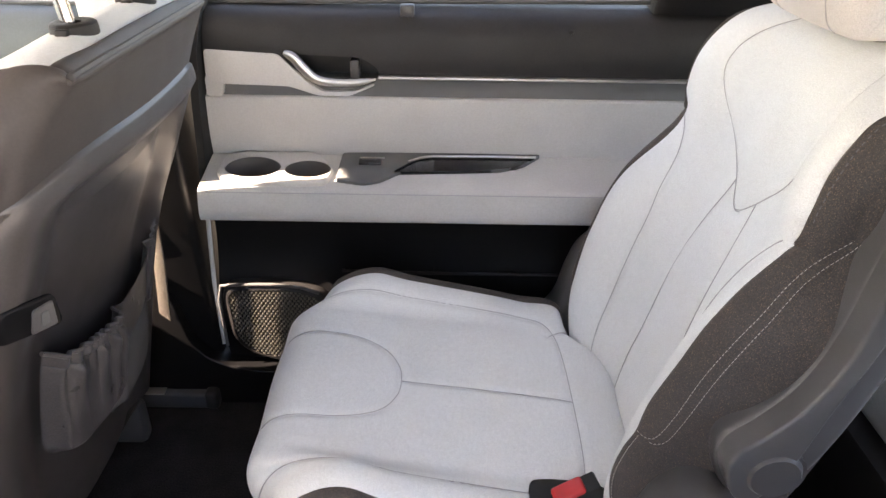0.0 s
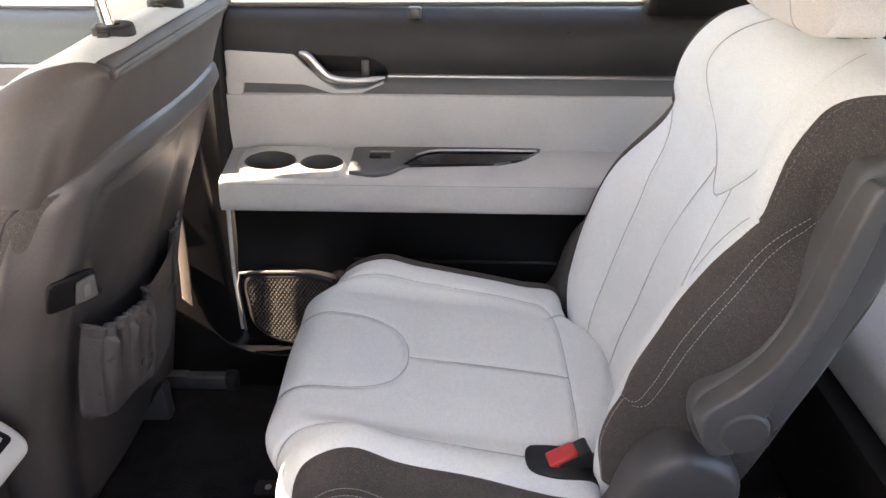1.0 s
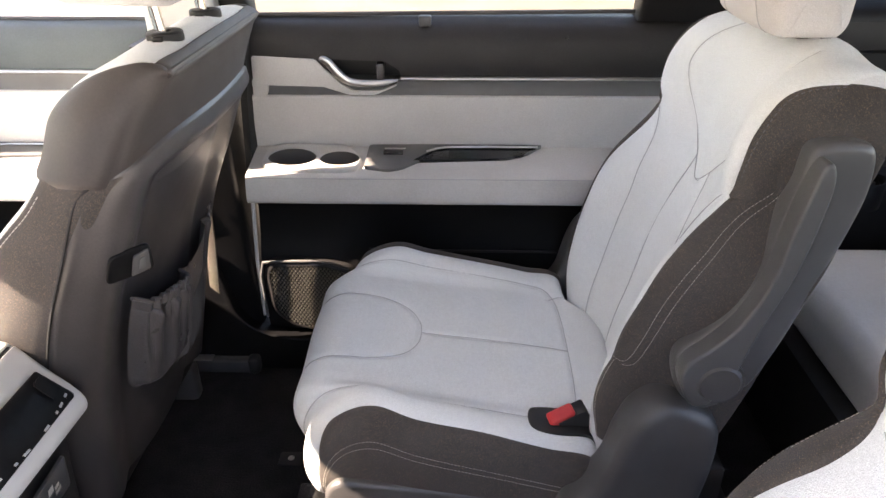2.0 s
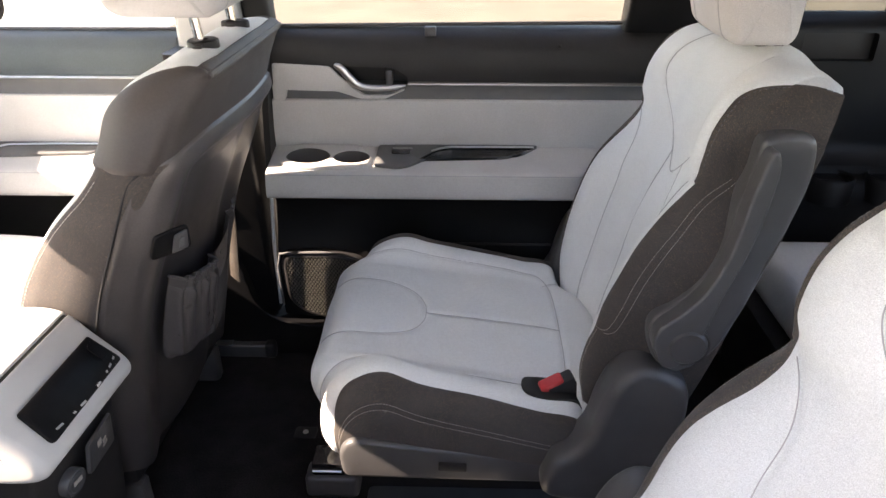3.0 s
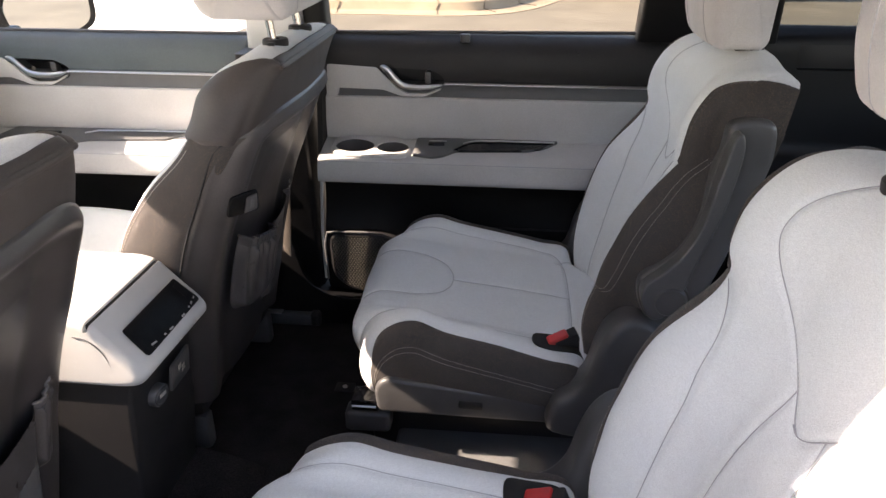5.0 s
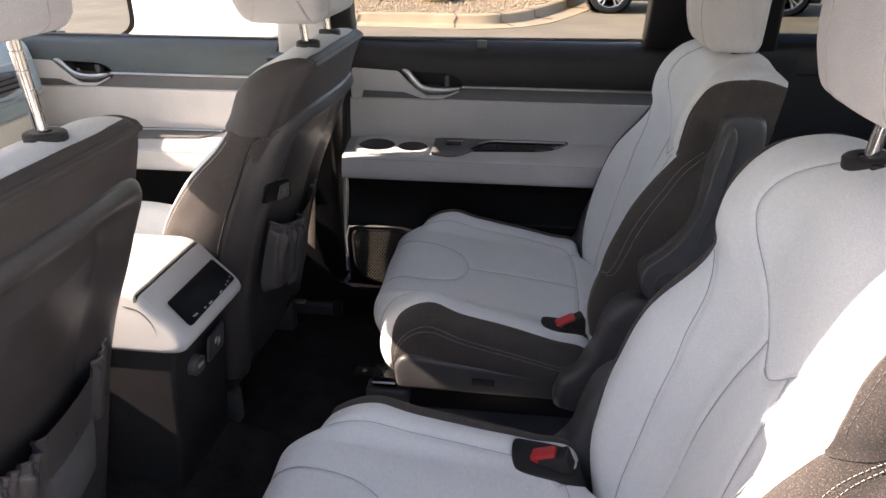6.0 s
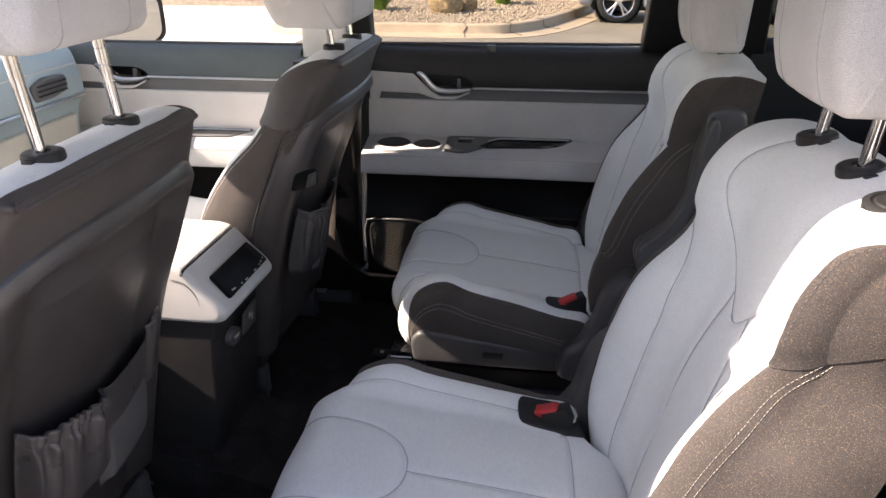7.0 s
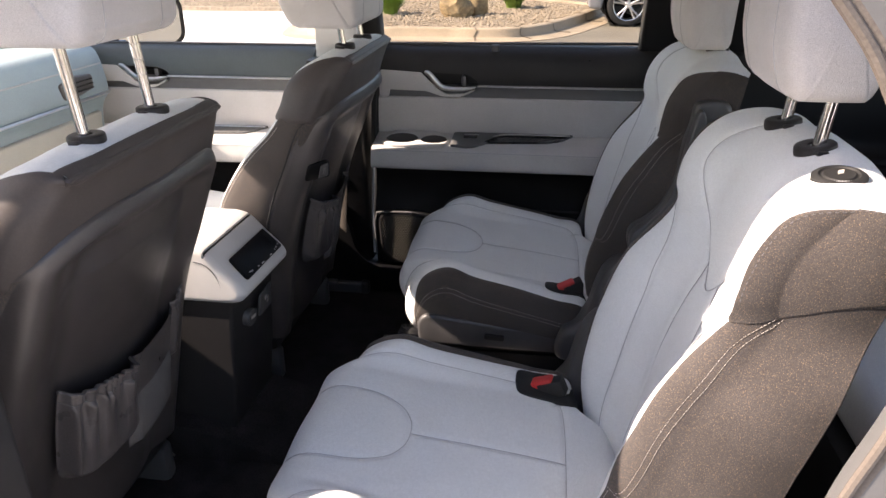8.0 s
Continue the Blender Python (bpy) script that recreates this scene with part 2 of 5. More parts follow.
def tube(points, r, sides=8, bm=None, closed=False):
    """A tube along 3-D points; r a number or one for each point."""
    bm = bm or bmesh.new()
    p = [Vector(q) for q in points]
    rr = r if hasattr(r, "__len__") else [r] * len(p)
    rings = []
    ref = None
    for i, c in enumerate(p):
        a = p[i - 1] if i or closed else p[i]
        b = p[(i + 1) % len(p)] if i + 1 < len(p) or closed else p[i]
        d = (b - a).normalized()
        if ref is None:
            ref = d.orthogonal().normalized()
        ref = (ref - d * ref.dot(d)).normalized()
        side = d.cross(ref)
        rings.append([bm.verts.new(c + (ref * math.cos(2 * math.pi * k / sides) + side * math.sin(2 * math.pi * k / sides)) * rr[i]) for k in range(sides)])
    m = len(rings)
    for i in range(m if closed else m - 1):
        a, b = rings[i], rings[(i + 1) % m]
        for k in range(sides):
            bm.faces.new((a[k], a[(k + 1) % sides], b[(k + 1) % sides], b[k]))
    if not closed:
        bm.faces.new(rings[0][::-1])
        bm.faces.new(rings[-1])
    return bm


def lathe(profile, at, axis=(0, 0, 1), sides=32, bm=None):
    """A turned shape: (radius, height) pairs round an axis through at."""
    bm = bm or bmesh.new()
    z = Vector(axis).normalized()
    x = z.orthogonal().normalized()
    y = z.cross(x)
    at = Vector(at)
    rings = []
    for r, h in profile:
        if r < 1e-6:
            rings.append([bm.verts.new(at + z * h)])
        else:
            rings.append([bm.verts.new(at + z * h + (x * math.cos(2 * math.pi * k / sides) + y * math.sin(2 * math.pi * k / sides)) * r) for k in range(sides)])
    for a, b in zip(rings, rings[1:]):
        for k in range(sides):
            ka, kb = k, (k + 1) % sides
            f = [a[ka % len(a)], a[kb % len(a)], b[kb % len(b)], b[ka % len(b)]]
            f = list(dict.fromkeys(f))
            if len(f) > 2:
                bm.faces.new(f)
    bmesh.ops.recalc_face_normals(bm, faces=bm.faces)
    return bm


def dashes(points, length, gap, r, bm=None):
    """A row of stitches along a 3-D line."""
    bm = bm or bmesh.new()
    p = np.array(points, float)
    seg = np.linalg.norm(np.diff(p, axis=0), axis=1)
    cum = np.concatenate([[0], np.cumsum(seg)])
    s = 0.0
    while s + length < cum[-1]:
        a = [np.interp(s, cum, p[:, k]) for k in range(3)]
        b = [np.interp(s + length, cum, p[:, k]) for k in range(3)]
        tube([a, b], r, 5, bm)
        s += length + gap
    return bm


def smoothstep(e0, e1, v):
    f = np.clip((v - e0) / (e1 - e0), 0, 1)
    return f * f * (3 - 2 * f)


def cat_at(rows, v):
    """The smooth curve through rows at the fractional row numbers v."""
    a = np.array(rows, float)
    k = len(a)
    v = np.clip(np.asarray(v, float), 0, k - 1)
    i = np.clip(v.astype(int), 0, k - 2)
    f = (v - i)[..., None]
    p0, p1, p2, p3 = a[np.maximum(i - 1, 0)], a[i], a[i + 1], a[np.minimum(i + 2, k - 1)]
    return 0.5 * (2 * p1 + (p2 - p0) * f + (2 * p0 - 5 * p1 + 4 * p2 - p3) * f ** 2 + (3 * p1 - p0 - 3 * p2 + p3) * f ** 3)


class Pad:
    """An upholstered body. Stations (xc, zc, xk, zk, xr, zr, w): middle line, bolster crest, end of the side, half width.
    u runs across (-1 inboard side, 1 outboard side; crest at 0.6, side from 0.75), v along the stations."""

    def __init__(self, stations, yc, side, dx=0.0, rnd=0.035, valley=0.45, back_bulge=0.03, skew=None, shear=0.0, flare=-0.012, lean=0.0):
        self.st, self.yc, self.side, self.dx = stations, yc, side, dx
        self.rnd, self.valley, self.back_bulge, self.skew, self.shear = rnd, valley, back_bulge, skew, shear
        self.flare, self.lean = flare, lean

    def place(self, x, yl, z):
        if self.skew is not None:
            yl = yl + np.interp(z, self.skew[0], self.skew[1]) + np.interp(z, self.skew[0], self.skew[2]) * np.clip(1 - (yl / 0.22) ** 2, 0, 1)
        return np.stack([x + self.dx + self.shear * self.side * yl, self.yc + self.side * yl, z + self.lean * yl], axis=-1)

    def at(self, u, v):
        return self.place(*self.local(u, v))

    def side_uv(self, pts, k):
        """The (u, v) of points (x, z) of the side view, on the side k of the pad."""
        uu, vv = np.meshgrid(np.linspace(0.6, 1.0, 121), np.linspace(0, len(self.st) - 1, 481))
        x, y, z = self.local(uu, vv)
        out = []
        for px, pz in pts:
            j = np.argmin((x - px) ** 2 + (z - pz) ** 2)
            out.append((k * uu.flat[j], vv.flat[j]))
        return out

    def local(self, u, v):
        u, v = np.broadcast_arrays(np.asarray(u, float), np.asarray(v, float))
        r = cat_at(self.st, v)
        xc, zc, xk, zk, xr, zr, w = (r[..., i] for i in range(7))
        a, sg = np.abs(u), np.sign(u)
        yk = w - self.rnd
        f1 = np.clip(a / 0.6, 0, 1)
        g = smoothstep(self.valley, 1.0, f1)
        yl = yk * f1
        x, z = xc + (xk - xc) * g, zc + (zk - zc) * g
        dxr, dzr = xr - xk, zr - zk
        ln = np.maximum(np.hypot(dxr, dzr), 1e-6)
        d2 = np.minimum(0.045, 0.4 * ln)
        th = np.clip((a - 0.6) / 0.15, 0, 1) * math.pi / 2
        yl = yl + self.rnd * np.sin(th)
        f3 = np.clip((a - 0.75) / 0.25, 0, 1)
        along = d2 * (1 - np.cos(th)) + (ln - d2) * f3
        yl = yl + 0.006 * np.sin(f3 * math.pi) + self.flare * f3 ** (2 if self.flare < 0 else 1)
        x, z = x + dxr / ln * along, z + dzr / ln * along
        return x, yl * sg, z

    def rear(self, t, v):
        """The back face, t from -1 to 1 across."""
        t, v = np.broadcast_arrays(np.asarray(t, float), np.asarray(v, float))
        r = cat_at(self.st, v)
        e = 0.05
        q = cat_at(self.st, v + e) - cat_at(self.st, v - e)
        nx, nz = q[..., 5], q[..., 4]
        ln = np.maximum(np.hypot(nx, nz), 1e-6)
        fade = np.clip((len(self.st) - 1 - v) / 7.0, 0, 1) ** 2
        b = self.back_bulge * (1 - np.abs(t) ** 2.6) * fade
        return self.place(r[..., 4] + nx / ln * b, (r[..., 6] + self.flare) * t, r[..., 5] - nz / ln * b)

    def core(self, v):
        r = cat_at(self.st, v)
        return self.place((r[..., 0] + r[..., 4]) / 2, 0 * r[..., 0], (r[..., 1] + r[..., 5]) / 2)

    def outward(self, pts, v):
        n = normals_of(pts)
        ref = pts - self.core(np.broadcast_to(v, pts.shape[:2]))
        sg = np.sign((n * ref).sum())
        return n * sg, sg < 0

    def flank(self, name, vs, mat, parent, u0=0.69):
        """The plain cloth of both sides, under their panels."""
        for k in (-1, 1):
            pts = self.at(np.linspace(k * u0, k * 1.0, 22)[None, :], vs[:, None])
            n, flip = self.outward(pts, vs[:, None])
            grid_part(name, pts, mat, parent, "", flip)

    def cover(self, name, us, vs, mat, parent, seams=(), depth=0.006, width=0.010, label="", puff=0.0):
        """The front cover, drawn in along its seams."""
        pts = self.at(us[None, :], vs[:, None])
        n, flip = self.outward(pts, vs[:, None])
        if seams:
            line = np.concatenate([self.line(c, 140) for c in seams])
            d = np.full(pts.shape[:2], 9.0)
            for k in range(0, len(line), 60):
                chunk = line[k:k + 60]
                d = np.minimum(d, np.sqrt(((pts[:, :, None, :] - chunk[None, None]) ** 2).sum(-1)).min(-1))
            pts = pts + n * (-depth * np.exp(-(d / width) ** 2) + puff * (1 - np.exp(-(d / 0.05) ** 2)))[..., None]
        wob = np.array([noise.noise(Vector(p) * 9.0) for p in pts.reshape(-1, 3)]).reshape(pts.shape[:2])
        pts = pts + n * (0.0016 * wob)[..., None]
        return grid_part(name, pts, mat, parent, label, flip)

    def line(self, curve, n=80, lift=0.0):
        """3-D points along a smooth (u, v) curve on the cover."""
        c = catmull(curve, n)
        p = self.at(c[:, 0], c[:, 1])
        if lift:
            e = 0.01
            du = self.at(c[:, 0] + e, c[:, 1]) - self.at(c[:, 0] - e, c[:, 1])
            dv = self.at(c[:, 0], c[:, 1] + e) - self.at(c[:, 0], c[:, 1] - e)
            nn = np.cross(du, dv)
            nn /= np.maximum(np.linalg.norm(nn, axis=1, keepdims=True), 1e-9)
            sg = np.sign((nn * (p - self.core(c[:, 1]))).sum())
            p = p + nn * sg * lift
        return p

    def overlay(self, name, lo, hi, mat, parent, thick=0.004, nt=90, nw=26, label="", fn=None, bulge=None, edge=0.12, lap=False, end=0.0):
        """A panel laid on the cover (or on fn), between two (u, v) curves, with its rim turned in."""
        f = fn or self.at
        a, b = catmull(lo, nt), catmull(hi, nt)
        w = 0.5 - 0.5 * np.cos(np.linspace(0, math.pi, nw))
        uv = a[:, None, :] * (1 - w)[None, :, None] + b[:, None, :] * w[None, :, None]
        pts = f(uv[..., 0], uv[..., 1])
        n, flip = self.outward(pts, uv[..., 1])
        t = np.linspace(0, 1, nt)
        rim = np.minimum(smoothstep(0, edge, w)[None, :], smoothstep(0, edge, 1 - w)[None, :])
        rim = np.minimum(rim, np.minimum(smoothstep(0, 0.05, t), smoothstep(0, 0.05, 1 - t))[:, None])
        h = -0.002 + (thick + 0.002) * np.sqrt(rim)
        if lap:
            h = -0.002 + (thick + 0.002) * np.sqrt(np.minimum(smoothstep(0, edge, w)[None, :], smoothstep(0, 0.03, t)[:, None]))
            if end:
                h = -0.003 + (h + 0.003) * smoothstep(0.0, end, 1 - t)[:, None]
        if bulge is not None:
            h = h + bulge(t[:, None], w[None, :])
        pts = pts + n * h[..., None]
        return grid_part(name, pts, mat, parent, label, flip)


def seam_line(pad, curves, parent, r=0.0006, lift=-0.0018, name="seam"):
    for c in curves:
        part(name, tube(pad.line(c, 60, lift), r, 6), SEAM, parent)


def mirrored(curve):
    return [(-u, v) for u, v in curve]


def on_top(pad, x, y):
    """The place and the upward normal of a pad's top at (x, y)."""
    uu, vv = np.meshgrid(np.linspace(-0.6, 0.6, 121), np.linspace(len(pad.st) - 6, len(pad.st) - 1.02, 161))
    p = pad.at(uu, vv).reshape(-1, 3)
    j = int(np.argmin((p[:, 0] - x) ** 2 + (p[:, 1] - y) ** 2))
    u, v, e = uu.flat[j], vv.flat[j], 0.05
    n = np.cross(pad.at(u + e, v) - pad.at(u - e, v), pad.at(u, v + e) - pad.at(u, v - e))
    return p[j], n / np.linalg.norm(n) * np.sign(n[2])


def headrest(parent, pad, x, y, z0, post_gap, foot, width=0.215, size=1.0, deep=0.80, mat=None):
    """A padded, boxy headrest with its underside at z0, on two bright posts that stand in sockets at foot (x, z)."""
    prof = np.array(smooth_loop(round_poly([(-0.052, 0.0), (0.062, 0.0), (0.068, 0.10), (0.060, 0.205), (-0.045, 0.208), (-0.076, 0.12), (-0.074, 0.05)], 0.020, 4), 90)) * size
    prof[:, 0] *= deep
    mid = np.array([0.0, 0.105]) * size
    r = 0.024
    ang = np.linspace(0, math.pi / 2, 9)
    ends = [(width / 2 + 0.005, 0.02), (width / 2 + 0.0045, 0.35), (width / 2 + 0.0025, 0.65)] + [(width / 2 - r + r * math.sin(a), 1 - 0.30 * (1 - math.cos(a)) ** 1.2) for a in ang[::-1]]
    rows = [(-a, b) for a, b in ends] + [(a, 1.0) for a in np.linspace(-width / 2 + r, width / 2 - r, 26)[1:-1]] + ends[::-1]
    pts = []
    for yl, k in rows:
        ring = mid + (prof - mid) * k
        dip = 0.007 * math.cos(yl / width * math.pi) * (prof[:, 0] < 0)
        pts.append(np.stack([x + ring[:, 0] - dip, np.full(len(ring), y + yl), z0 + ring[:, 1]], 1))
    pts = np.array(pts)
    hr = grid_part("headrest", pts, mat or HEADREST_CLOTH, parent, "warm light grey cloth headrest", close_u=True, angle=180)
    for sgn in (-1, 1):
        j = int(np.argmin([abs(a - sgn * (0.060 if width < 0.25 else 0.077)) for a, _ in rows]))
        part("seam", tube(pts[j], 0.0008, 6, closed=True), SEAM, hr)
        yy = y + sgn * post_gap / 2
        at, n = on_top(pad, foot[0], yy)
        a, b = Vector(at) - Vector((0, 0, 0.03)), Vector((x + 0.02, yy, z0 + 0.05))
        steps = [(0.0, 0.0068)]
        if sgn * (parent.location.y - 0.42) < 0:
            for k in range(5):
                f = 0.42 + 0.105 * k
                steps += [(f, 0.0068), (f + 0.004, 0.0061), (f + 0.010, 0.0061), (f + 0.014, 0.0068)]
        steps.append((1.0, 0.0068))
        part("post", tube([a.lerp(b, f) for f, _ in steps], [r_ for _, r_ in steps], 16), CHROME, parent, "chrome headrest post")
        tilt = Vector(n) * 0.6 + Vector((0, 0, 0.4))
        sock = part("socket", lathe([(0.0072, 0.003), (0.0078, 0.0055), (0.015, 0.0062), (0.0195, 0.0055), (0.0212, 0.0040), (0.0216, 0.000), (0.0216, -0.012)], tuple(at), tuple(tilt), 32), DARK_PLASTIC, parent, "black plastic post socket")
        part("socket_clip", box(at[0] - 0.006, at[0] + 0.006, at[1] - 0.0275, at[1] - 0.020, at[2] - 0.003, at[2] + 0.003, 0.0015), DARK_PLASTIC, sock)
    return hr


# ---- captain seats of the second row ----
BACK = [(0.262, 0.66, 0.225, 0.66, 0.33, 0.70, 0.200), (0.264, 0.74, 0.208, 0.77, 0.352, 0.80, 0.215),
        (0.285, 0.85, 0.211, 0.85, 0.372, 0.88, 0.220), (0.300, 0.95, 0.229, 0.935, 0.395, 0.98, 0.222),
        (0.318, 1.03, 0.258, 1.018, 0.420, 1.06, 0.218), (0.334, 1.09, 0.314, 1.108, 0.440, 1.12, 0.200),
        (0.343, 1.14, 0.315, 1.150, 0.450, 1.17, 0.203), (0.355, 1.19, 0.324, 1.190, 0.455, 1.20, 0.203),
        (0.374, 1.232, 0.345, 1.224, 0.459, 1.222, 0.200), (0.402, 1.255, 0.375, 1.246, 0.462, 1.234, 0.195),
        (0.432, 1.264, 0.415, 1.256, 0.465, 1.239, 0.182), (0.460, 1.256, 0.455, 1.250, 0.468, 1.240, 0.168),
        (0.472, 1.240, 0.471, 1.239, 0.470, 1.238, 0.152)]
CUSHION = [(-0.150, 0.660, -0.140, 0.660, -0.13, 0.655, 0.200), (-0.195, 0.690, -0.180, 0.695, -0.15, 0.668, 0.214),
           (-0.214, 0.735, -0.188, 0.735, -0.155, 0.670, 0.222), (-0.205, 0.782, -0.168, 0.782, -0.15, 0.670, 0.226),
           (-0.170, 0.806, -0.136, 0.816, -0.13, 0.668, 0.228), (-0.11, 0.803, -0.085, 0.832, -0.095, 0.666, 0.230),
           (-0.03, 0.789, -0.03, 0.815, -0.03, 0.664, 0.235), (0.06, 0.778, 0.06, 0.795, 0.06, 0.660, 0.238),
           (0.14, 0.767, 0.14, 0.777, 0.14, 0.657, 0.240), (0.2, 0.756, 0.203, 0.762, 0.19, 0.657, 0.238),
           (0.26, 0.735, 0.222, 0.698, 0.215, 0.657, 0.205), (0.29, 0.69, 0.27, 0.665, 0.24, 0.657, 0.170)]


def captain_seat(yc, side, dx, label, raised, skew=None, button=False):
    seat = thing("captain_seat", label, "car seat", (0.06 + dx, yc, 0.5), "second row seats")
    us = np.concatenate([np.linspace(-0.75, -0.6, 14)[:-1], np.linspace(-0.6, 0.6, 130)[:-1], np.linspace(0.6, 0.75, 14)])
    full = np.concatenate([np.linspace(-1, -0.75, 12)[:-1], us, np.linspace(0.75, 1, 12)[1:]])

    # cushion
    cu = Pad(CUSHION, yc, side, dx, 0.045, 0.72, lean=0.0 if button else 0.032)
    ins = [(0.53, 1.6), (0.535, 3.0), (0.535, 5.0), (0.53, 7.0), (0.52, 8.0), (0.495, 8.55), (0.42, 8.86), (0.25, 8.96), (0.0, 8.98)]
    mid = [(0.0, 5.95), (0.0, 7.0), (0.0, 8.0), (0.0, 8.98)]
    tongue = [(0.27, 2.2), (0.27, 3.4), (0.27, 4.3), (0.255, 5.1), (0.19, 5.65), (0.09, 5.9), (0.0, 5.95)]
    gusset = [(0.42, 8.68), (0.50, 9.2), (0.56, 9.8)]
    seams = [ins, mirrored(ins), mid, tongue, mirrored(tongue), gusset, mirrored(gusset)]
    body = cu.cover("cushion", full, np.linspace(0, 11, 190), LIGHT_CLOTH, seat, seams, 0.0034, 0.0046, "light grey cloth cushion", 0.0025)
    seam_line(cu, seams, body)
    for k in (-1, 1):
        drop = 0.055 if k < 0 and not button else 0.02
        lo = [(k * u, v) for u, v in ((0.97, 2.70), (0.86, 2.78), (0.75, 3.0), (0.615 + drop, 3.5), (0.592 + drop, 4.4), (0.59 + drop, 6.0), (0.59 + drop, 7.0), (0.595 + drop, 8.0), (0.60 + drop, 9.0), (0.64 + drop, 9.6))]
        hi = [(k * u, v) for u, v in ((1.0, 2.9), (1.0, 3.3), (1.0, 3.8), (1.0, 4.5), (1.0, 5.4), (1.0, 6.2), (1.0, 7.0), (1.0, 8.0), (1.0, 9.0), (1.0, 9.6))]
        sidep = cu.overlay("cushion_side", lo, hi, DARK_CLOTH, seat, 0.0075, 120, 26, "dark grey cloth side panel")
        for off in (0.0, 0.022):
            st = [(k * (u + off), v) for u, v in ((0.86, 3.05), (0.80, 3.45), (0.757, 4.2), (0.745, 5.3), (0.750, 6.5), (0.755, 7.5), (0.765, 8.4), (0.785, 9.2))]
            part("stitching", dashes(cu.line(st, 160, 0.0077), 0.0030, 0.0018, 0.00036), STITCH, sidep, "white stitching")

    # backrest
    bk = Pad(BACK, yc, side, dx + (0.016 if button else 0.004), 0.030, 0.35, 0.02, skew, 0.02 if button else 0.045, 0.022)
    bol = [(0.40, 0.8), (0.39, 2.0), (0.385, 3.0), (0.395, 3.8), (0.46, 4.6), (0.60, 5.15)]
    cen = [(0.20, 0.8), (0.19, 2.0), (0.17, 3.0), (0.145, 4.0), (0.115, 5.12)]
    v_left = [(-0.04, 4.74), (0.0, 4.70), (0.05, 4.82), (0.13, 5.2), (0.255, 5.8), (0.375, 6.4), (0.44, 7.0), (0.45, 7.6), (0.43, 8.2), (0.39, 8.9), (0.355, 9.6)]
    shield = v_left[1:]
    seams = [bol, mirrored(bol), cen, mirrored(cen), v_left, mirrored(shield)]
    body = bk.cover("backrest", full, np.linspace(0, 12, 240), LIGHT_CLOTH, seat, seams, 0.0026, 0.0042, "light grey cloth backrest", 0.002)
    seam_line(bk, seams, body)
    vs = np.linspace(0, 12, 90)
    ts = np.linspace(-1, 1, 40)
    grid_part("back_panel", bk.rear(ts[None, :], vs[:, None]), DARK_PLASTIC, seat, "dark plastic back panel", side > 0)
    front_edge = [(0.214, 0.765), (0.210, 0.792), (0.207, 0.833), (0.213, 0.874), (0.221, 0.904), (0.230, 0.942), (0.248, 0.995), (0.269, 1.045), (0.293, 1.086), (0.321, 1.119)]
    split = [(0.345, 1.126), (0.380, 1.143), (0.415, 1.157), (0.448, 1.164)]
    top_edge = [(0.321, 1.119), (0.323, 1.150), (0.331, 1.188), (0.343, 1.213), (0.356, 1.229), (0.370, 1.238), (0.390, 1.243), (0.415, 1.244), (0.440, 1.242), (0.461, 1.236)]
    for k in (-1, 1):
        lo = bk.side_uv(front_edge + [(x, z + 0.007) for x, z in split], k)
        hi = [(k * 1.0, v) for v in np.linspace(0.2, lo[-1][1], len(lo))]
        lo[-1] = (k * 0.999, hi[-1][1])
        lower = bk.overlay("side_panel", lo, hi, DARK_CLOTH, seat, 0.005, 150, 34, "dark grey cloth side panel", edge=0.05, lap=True)
        for off in (0.0, 0.0052 if button else 0.0075):
            st = bk.side_uv([(x + off, z - off * 0.35) for x, z in ((0.224, 0.905), (0.231, 0.905), (0.238, 0.914), (0.249, 0.942), (0.265, 0.990), (0.296, 1.048), (0.331, 1.102), (0.364, 1.138))], k)
            part("stitching", dashes(bk.line(st, 220, 0.0056), 0.0028, 0.0016, 0.00026 if button else 0.00033), STITCH, lower, "white stitching")
        part("piping", tube(bk.line([(k * 1.0, v) for v in np.linspace(0.8, 6.2, 12)], 70, 0.003), 0.0022, 8), DARK_CLOTH, lower, "dark cloth piping")
        st = bk.side_uv([(x + 0.004, z) for x, z in front_edge[:5]], k)
        part("stitching", dashes(bk.line(st, 90, 0.0052), 0.0030, 0.0018, 0.00036), STITCH, lower, "white stitching")
        lo = bk.side_uv(top_edge, k)
        hi = bk.side_uv([top_edge[0]] + split[:1] + [((split[0][0] * (1 - f) + split[-1][0] * f), np.interp(split[0][0] * (1 - f) + split[-1][0] * f, [a for a, _ in split], [b for _, b in split])) for f in np.linspace(0.12, 1, 8)], k)
        lo[-1], hi[-1] = (k * 0.999, lo[-1][1]), (k * 0.999, hi[-1][1])
        upper = bk.overlay("shoulder_panel", lo, hi, DARK_CLOTH, seat, 0.006, 130, 34, "dark cloth shoulder panel", edge=0.06, lap=True)
        st = bk.side_uv([(x + 0.004, z - 0.003) for x, z in top_edge[1:]], k)
        part("stitching", dashes(bk.line(st, 160, 0.0062), 0.0034, 0.0030, 0.0004), SEAM2, upper, "edge stitching")
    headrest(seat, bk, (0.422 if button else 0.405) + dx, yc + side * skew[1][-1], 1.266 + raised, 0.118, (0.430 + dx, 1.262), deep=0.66)
